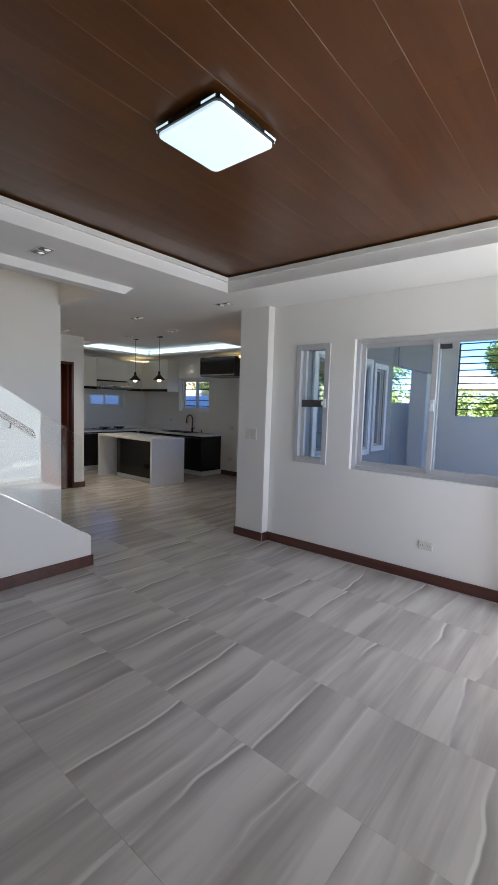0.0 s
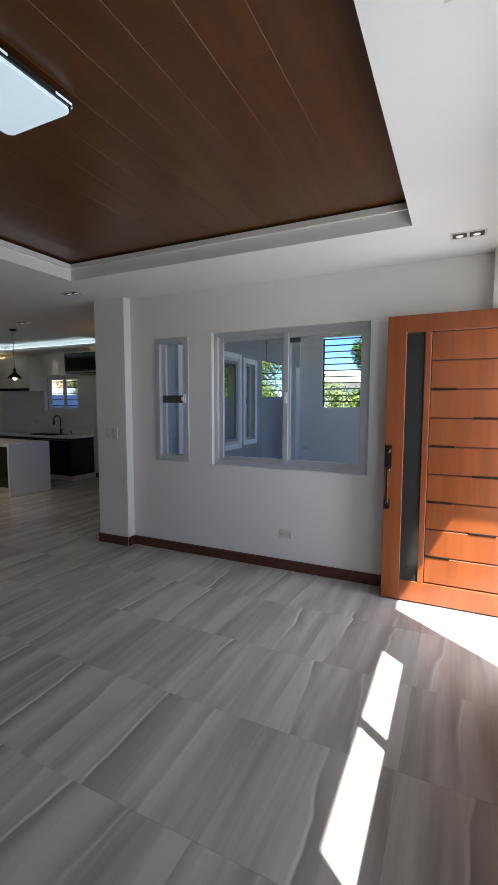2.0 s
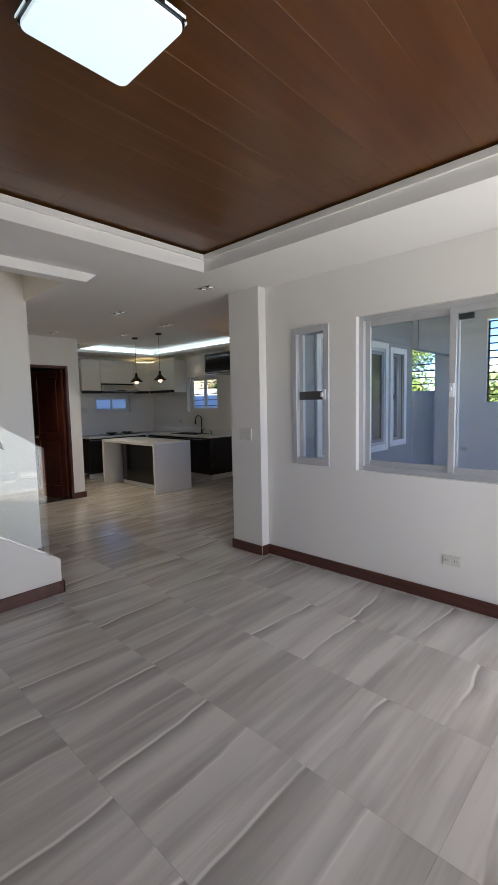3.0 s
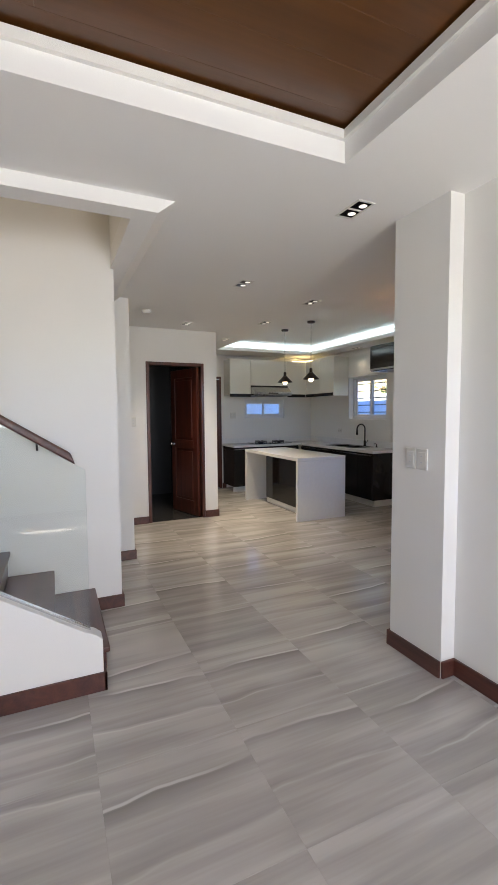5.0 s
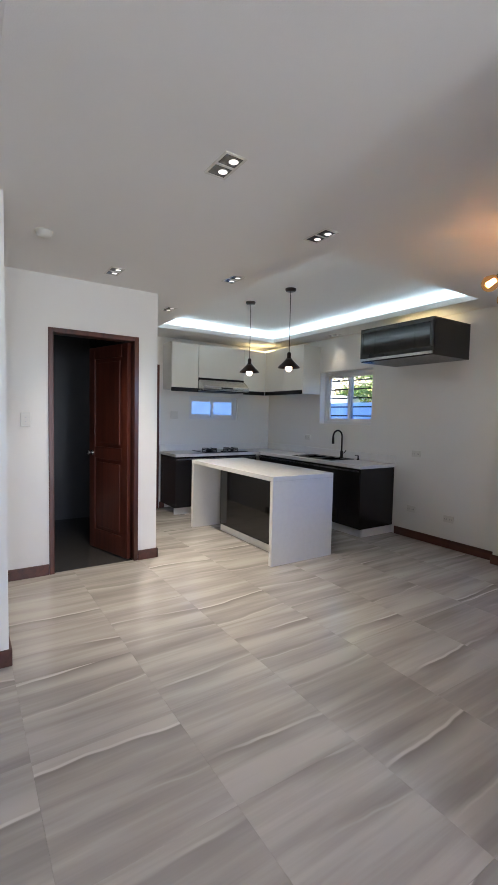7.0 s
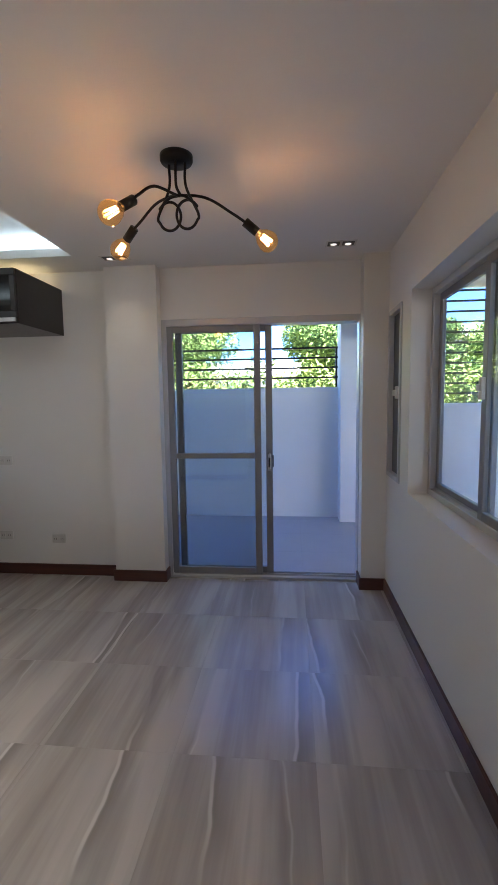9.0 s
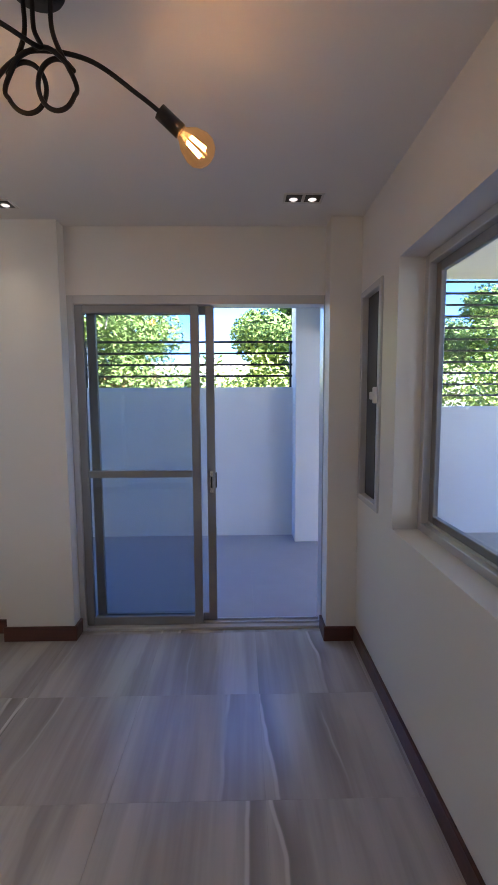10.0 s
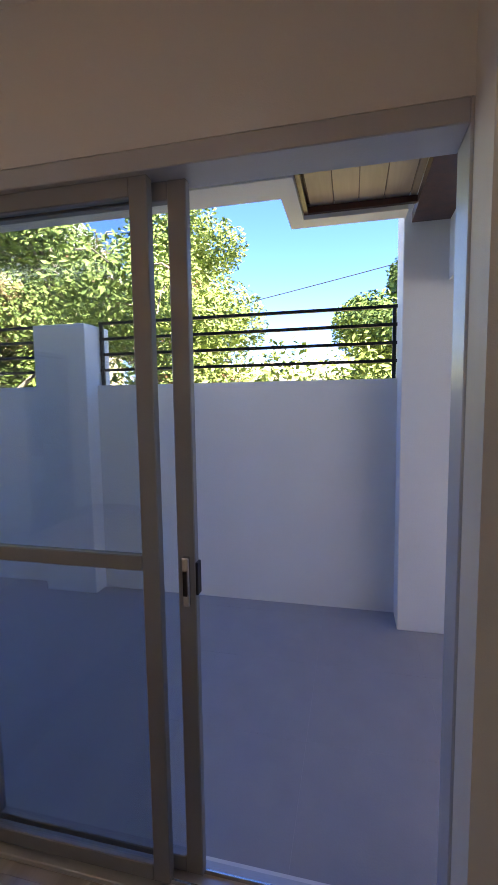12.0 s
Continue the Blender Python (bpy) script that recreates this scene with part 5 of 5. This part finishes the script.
def tree(name, x, y, height, spread, seed, mat, label, count=900, size=0.06, low=0.35, dry=0, clumpn=26):
    rng = random.Random(seed)
    t = thing(name, pose(x, y, -0.16), label, "tree")
    tb = bmesh.new()
    tube([(0, 0, 0), (0.05, 0.03, height * 0.2), (-0.04, 0.08, height * 0.4)], 0.13, 10, tb)
    cl = []
    for i in range(clumpn):
        a, rr = rng.uniform(0, 2 * math.pi), spread * math.sqrt(rng.uniform(0.02, 1))
        hh = height * (low + (0.95 - low) * rng.uniform(0, 1) * (1 - 0.45 * (rr / spread) ** 2))
        r = spread * rng.uniform(0.18, 0.34)
        c = (rr * math.cos(a), rr * math.sin(a), hh - r * 0.3)
        cl.append((c, (r, r * rng.uniform(0.6, 0.9))))
        if i % 2 == 0:
            tube([(-0.04, 0.08, height * 0.35), (c[0] * 0.45, c[1] * 0.45, height * 0.35 + (c[2] - height * 0.35) * 0.6), c], 0.035, 6, tb)
    part("trunk", tb, BARK, t, "grey branching trunk", smooth=True)
    leaf_part("crown", leaves(rng, cl, count, size), mat, t)
    if dry:
        dl = [((c[0] + rng.uniform(-0.3, 0.3), c[1] - 0.2, c[2] * rng.uniform(0.5, 0.9)), (r[0] * 0.8, r[1] * 0.8)) for c, r in cl[:dry]]
        leaf_part("dry_twigs", leaves(rng, dl, count * 0.6, size * 0.8), LEAFDRY, t, "dry brown twigs and dead leaves")
        tw = bmesh.new()
        for _ in range(40):
            p = Vector((rng.uniform(-spread, spread), rng.uniform(-spread, 0), rng.uniform(height * 0.35, height * 0.8)))
            q = p + Vector((rng.uniform(-0.7, 0.7), rng.uniform(-0.4, 0.4), rng.uniform(-0.3, 0.5)))
            tube([p, (p + q) / 2 + Vector((0, 0, 0.08)), q], 0.012, 5, tw)
        tagged(part("dead_branches", tw, BARK, t, "pale dead branches"), kind="stuff")
    return t


tree("tree_with_dry_branches", -5.3, 9.4, 7.0, 3.0, 3, LEAF, "broad light green tree full of dry branches behind the wall", 5200, 0.048, 0.3, 14, 34)
tree("tree_with_dry_branches", -7.3, 8.6, 6.2, 2.2, 8, LEAF, "broad light green tree full of dry branches behind the wall", 4200, 0.048, 0.3, 12, 30)
tree("round_green_tree", 2.6, 17.7, 6.5, 3.5, 5, LEAFDARK, "dense round dark green tree behind the wall", 5200, 0.085, 0.3, 0, 32)
tree("round_green_tree", 6.0, 11.2, 4.8, 2.2, 6, LEAFDARK, "dense dark green tree behind the wall", 4200, 0.055, 0.3, 0, 30)
tree("round_green_tree", -5.6, 7.6, 3.6, 1.2, 16, LEAF, "light green shrub tree outside the kitchen", 900, 0.06, 0.3, 0, 18)
hd2 = thing("hedge", pose(0, 0, -0.16), "leafy green hedge behind the garden wall", "hedge")
rng = random.Random(11)
leaf_part("foliage", leaves(rng, [((-3.5 + 0.42 * i, 7.9 + rng.uniform(-0.3, 0.3), 1.8 + rng.uniform(-0.25, 0.2)), (0.5, 0.6)) for i in range(24)], 1500, 0.05), LEAF, hd2)
part("stems", boxes((-3.4, 7.85, 0, 6.2, 7.95, 1.2)), BARK, hd2, "brown stems")
# far house and wooded hill
ho = thing("far_house", pose(-6.0, 36, -0.16), "pale house with a low grey roof beyond the trees", "house")
part("wall", boxes((-5, 0, 0, 7, 8, 3.6)), OUTPAINT, ho)
part("roof", prism([(-0.6, 3.6), (8.6, 3.6), (4, 5.0)], 0, -5.6, 7.6), material("pale metal roof", (0.55, 0.54, 0.53), 0.5, vary=0.1), ho)
for i in range(4):
    w = part("window", boxes((-4 + 2.8 * i, -0.05, 1.2, -2.7 + 2.8 * i, -0.001, 2.6)), OUTPAINT, ho)
    part("pane", boxes((-3.9 + 2.8 * i, -0.07, 1.3, -2.8 + 2.8 * i, -0.051, 2.5)), BLACKGLASS, w)
h2 = thing("far_house", pose(9, 30, -0.16), "white house with a pale roof beyond the garden wall", "house")
part("wall", boxes((-6, 0, 0, 6, 8, 5.6)), OUTPAINT, h2)
part("roof", prism([(-0.6, 5.6), (8.6, 5.6), (4, 7.0)], 0, -6.6, 6.6), bpy.data.materials["pale metal roof"], h2)
for i in range(3):
    w = part("window", boxes((-5 + 3.6 * i, -0.05, 3.4, -3.4 + 3.6 * i, -0.001, 4.9)), OUTPAINT, h2)
    part("pane", boxes((-4.9 + 3.6 * i, -0.07, 3.5, -3.5 + 3.6 * i, -0.051, 4.8)), BLACKGLASS, w)
nb = thing("neighbour_house", pose(-18.0, 10.6, -0.16), "cream yellow neighbouring house beyond the kitchen window", "house")
part("wall", boxes((0, 0, 0, 9.2, 7, 6.0)), material("cream render", (0.72, 0.62, 0.38), 0.8, vary=0.06, scale=1.5), nb)
part("roof", prism([(-0.5, 6.0), (7.5, 6.0), (3.5, 7.4)], 0, -0.5, 9.7), bpy.data.materials["pale metal roof"], nb)
hm = bmesh.new()
bmesh.ops.create_grid(hm, x_segments=60, y_segments=10, size=1)
for v in hm.verts:
    x, y = v.co.x * 260, 170 + v.co.y * 60
    v.co = (x, y, 9 * (1 - v.co.y ** 2) * (0.6 + 0.5 * noise.noise((x * 0.012, y * 0.02, 3))) - 0.3)
structure("backdrop_hill", hm, material("wooded hill", (0.05, 0.085, 0.03), 0.9, vary=0.5, scale=0.25), "low wooded hill in the distance", "hill")
cb2 = thing("overhead_cable", None, "thin black overhead cable against the sky", "cable")
part("pole", cyl(bmesh.new(), (-12, 16, -0.2), (-12, 16, 3.4), 0.12, 0.09), PAVE, cb2, "grey concrete pole")
part("pole", cyl(bmesh.new(), (18, 16, -0.2), (18, 16, 9.4), 0.12, 0.09), PAVE, cb2, "grey concrete pole")
part("line", tube([(-12 + 2 * i, 16.0, 3.2 + 0.4 * i - 0.3 * math.sin(math.pi * i / 15)) for i in range(16)], 0.014, 6), BLACK, cb2)

# ---- tiles, last ----
tile_meshes = {}


def tile_mesh(w, d, mat, t=0.008):
    key = (round(w, 3), round(d, 3), mat.name)
    if key not in tile_meshes:
        bm = bmesh.new()
        g, q = 0.0003, 0.0006
        v = [bm.verts.new(p) for p in ((g, g, -t), (w - g, g, -t), (w - g, d - g, -t), (g, d - g, -t), (g, g, -0.0006), (w - g, g, -0.0006), (w - g, d - g, -0.0006), (g, d - g, -0.0006),
                                       (q, q, 0), (w - q, q, 0), (w - q, d - q, 0), (q, d - q, 0))]
        bm.faces.new(v[8:12])
        for r in (0, 4):
            for i in range(4):
                j = (i + 1) % 4
                bm.faces.new((v[r + i], v[r + j], v[r + 4 + j], v[r + 4 + i]))
        tile_meshes[key] = mesh_of("tile", bm, mat)
    return tile_meshes[key]


def lay(parent, x0, y0, x1, y1, px, py, w, d, z, mat, shift=0.0):
    """Tiles of w by d over a rectangle, cut at its edges, with joints through (px, py)."""
    j = math.floor((y0 - py) / d)
    while py + j * d < y1 - 1e-4:
        a, b = max(y0, py + j * d), min(y1, py + (j + 1) * d)
        off = px + shift * (j % 2) * w
        i = math.floor((x0 - off) / w)
        while off + i * w < x1 - 1e-4:
            c, e = max(x0, off + i * w), min(x1, off + (i + 1) * w)
            if e - c > 0.01 and b - a > 0.01:
                t = new("tile", tile_mesh(e - c, b - a, mat))
                t.location, t.parent = (c, a, z), parent
            i += 1
        j += 1


fl = bpy.data.objects["floor"]
lay(fl, -1.54, SOUTH, 0.26, NORTH, -0.34, -0.045, 0.611, 0.611, 0.0, TILE)
lay(fl, WEST, -1.96, -1.54, NORTH, -0.34, -0.045, 0.611, 0.611, 0.0, TILE)
lay(fl, 0.26, SOUTH, EAST, 0.05, -0.34, -0.045, 0.611, 0.611, 0.0, TILE)
lay(fl, 0.26, 0.05, 0.30, NORTH, -0.34, -0.045, 0.611, 0.611, 0.0, TILE)
po = bpy.data.objects["porch_floor"]
lay(po, -3.0, NORTH + 0.15, 3.6, FY, -0.34, 3.8, 0.6, 0.6, -0.02, PORCH)
lay(po, DINE + 0.17, 0.15, 3.6, NORTH + 0.15, -0.34, 3.8, 0.6, 0.6, -0.02, PORCH)
structure("sill_sliding", soft(boxes((-1.46, NORTH + 0.001, -0.1, 0.10, NORTH + 0.16, -0.001)), 0.003, 1), QUARTZ, "pale stone sill of the sliding door", "sill")
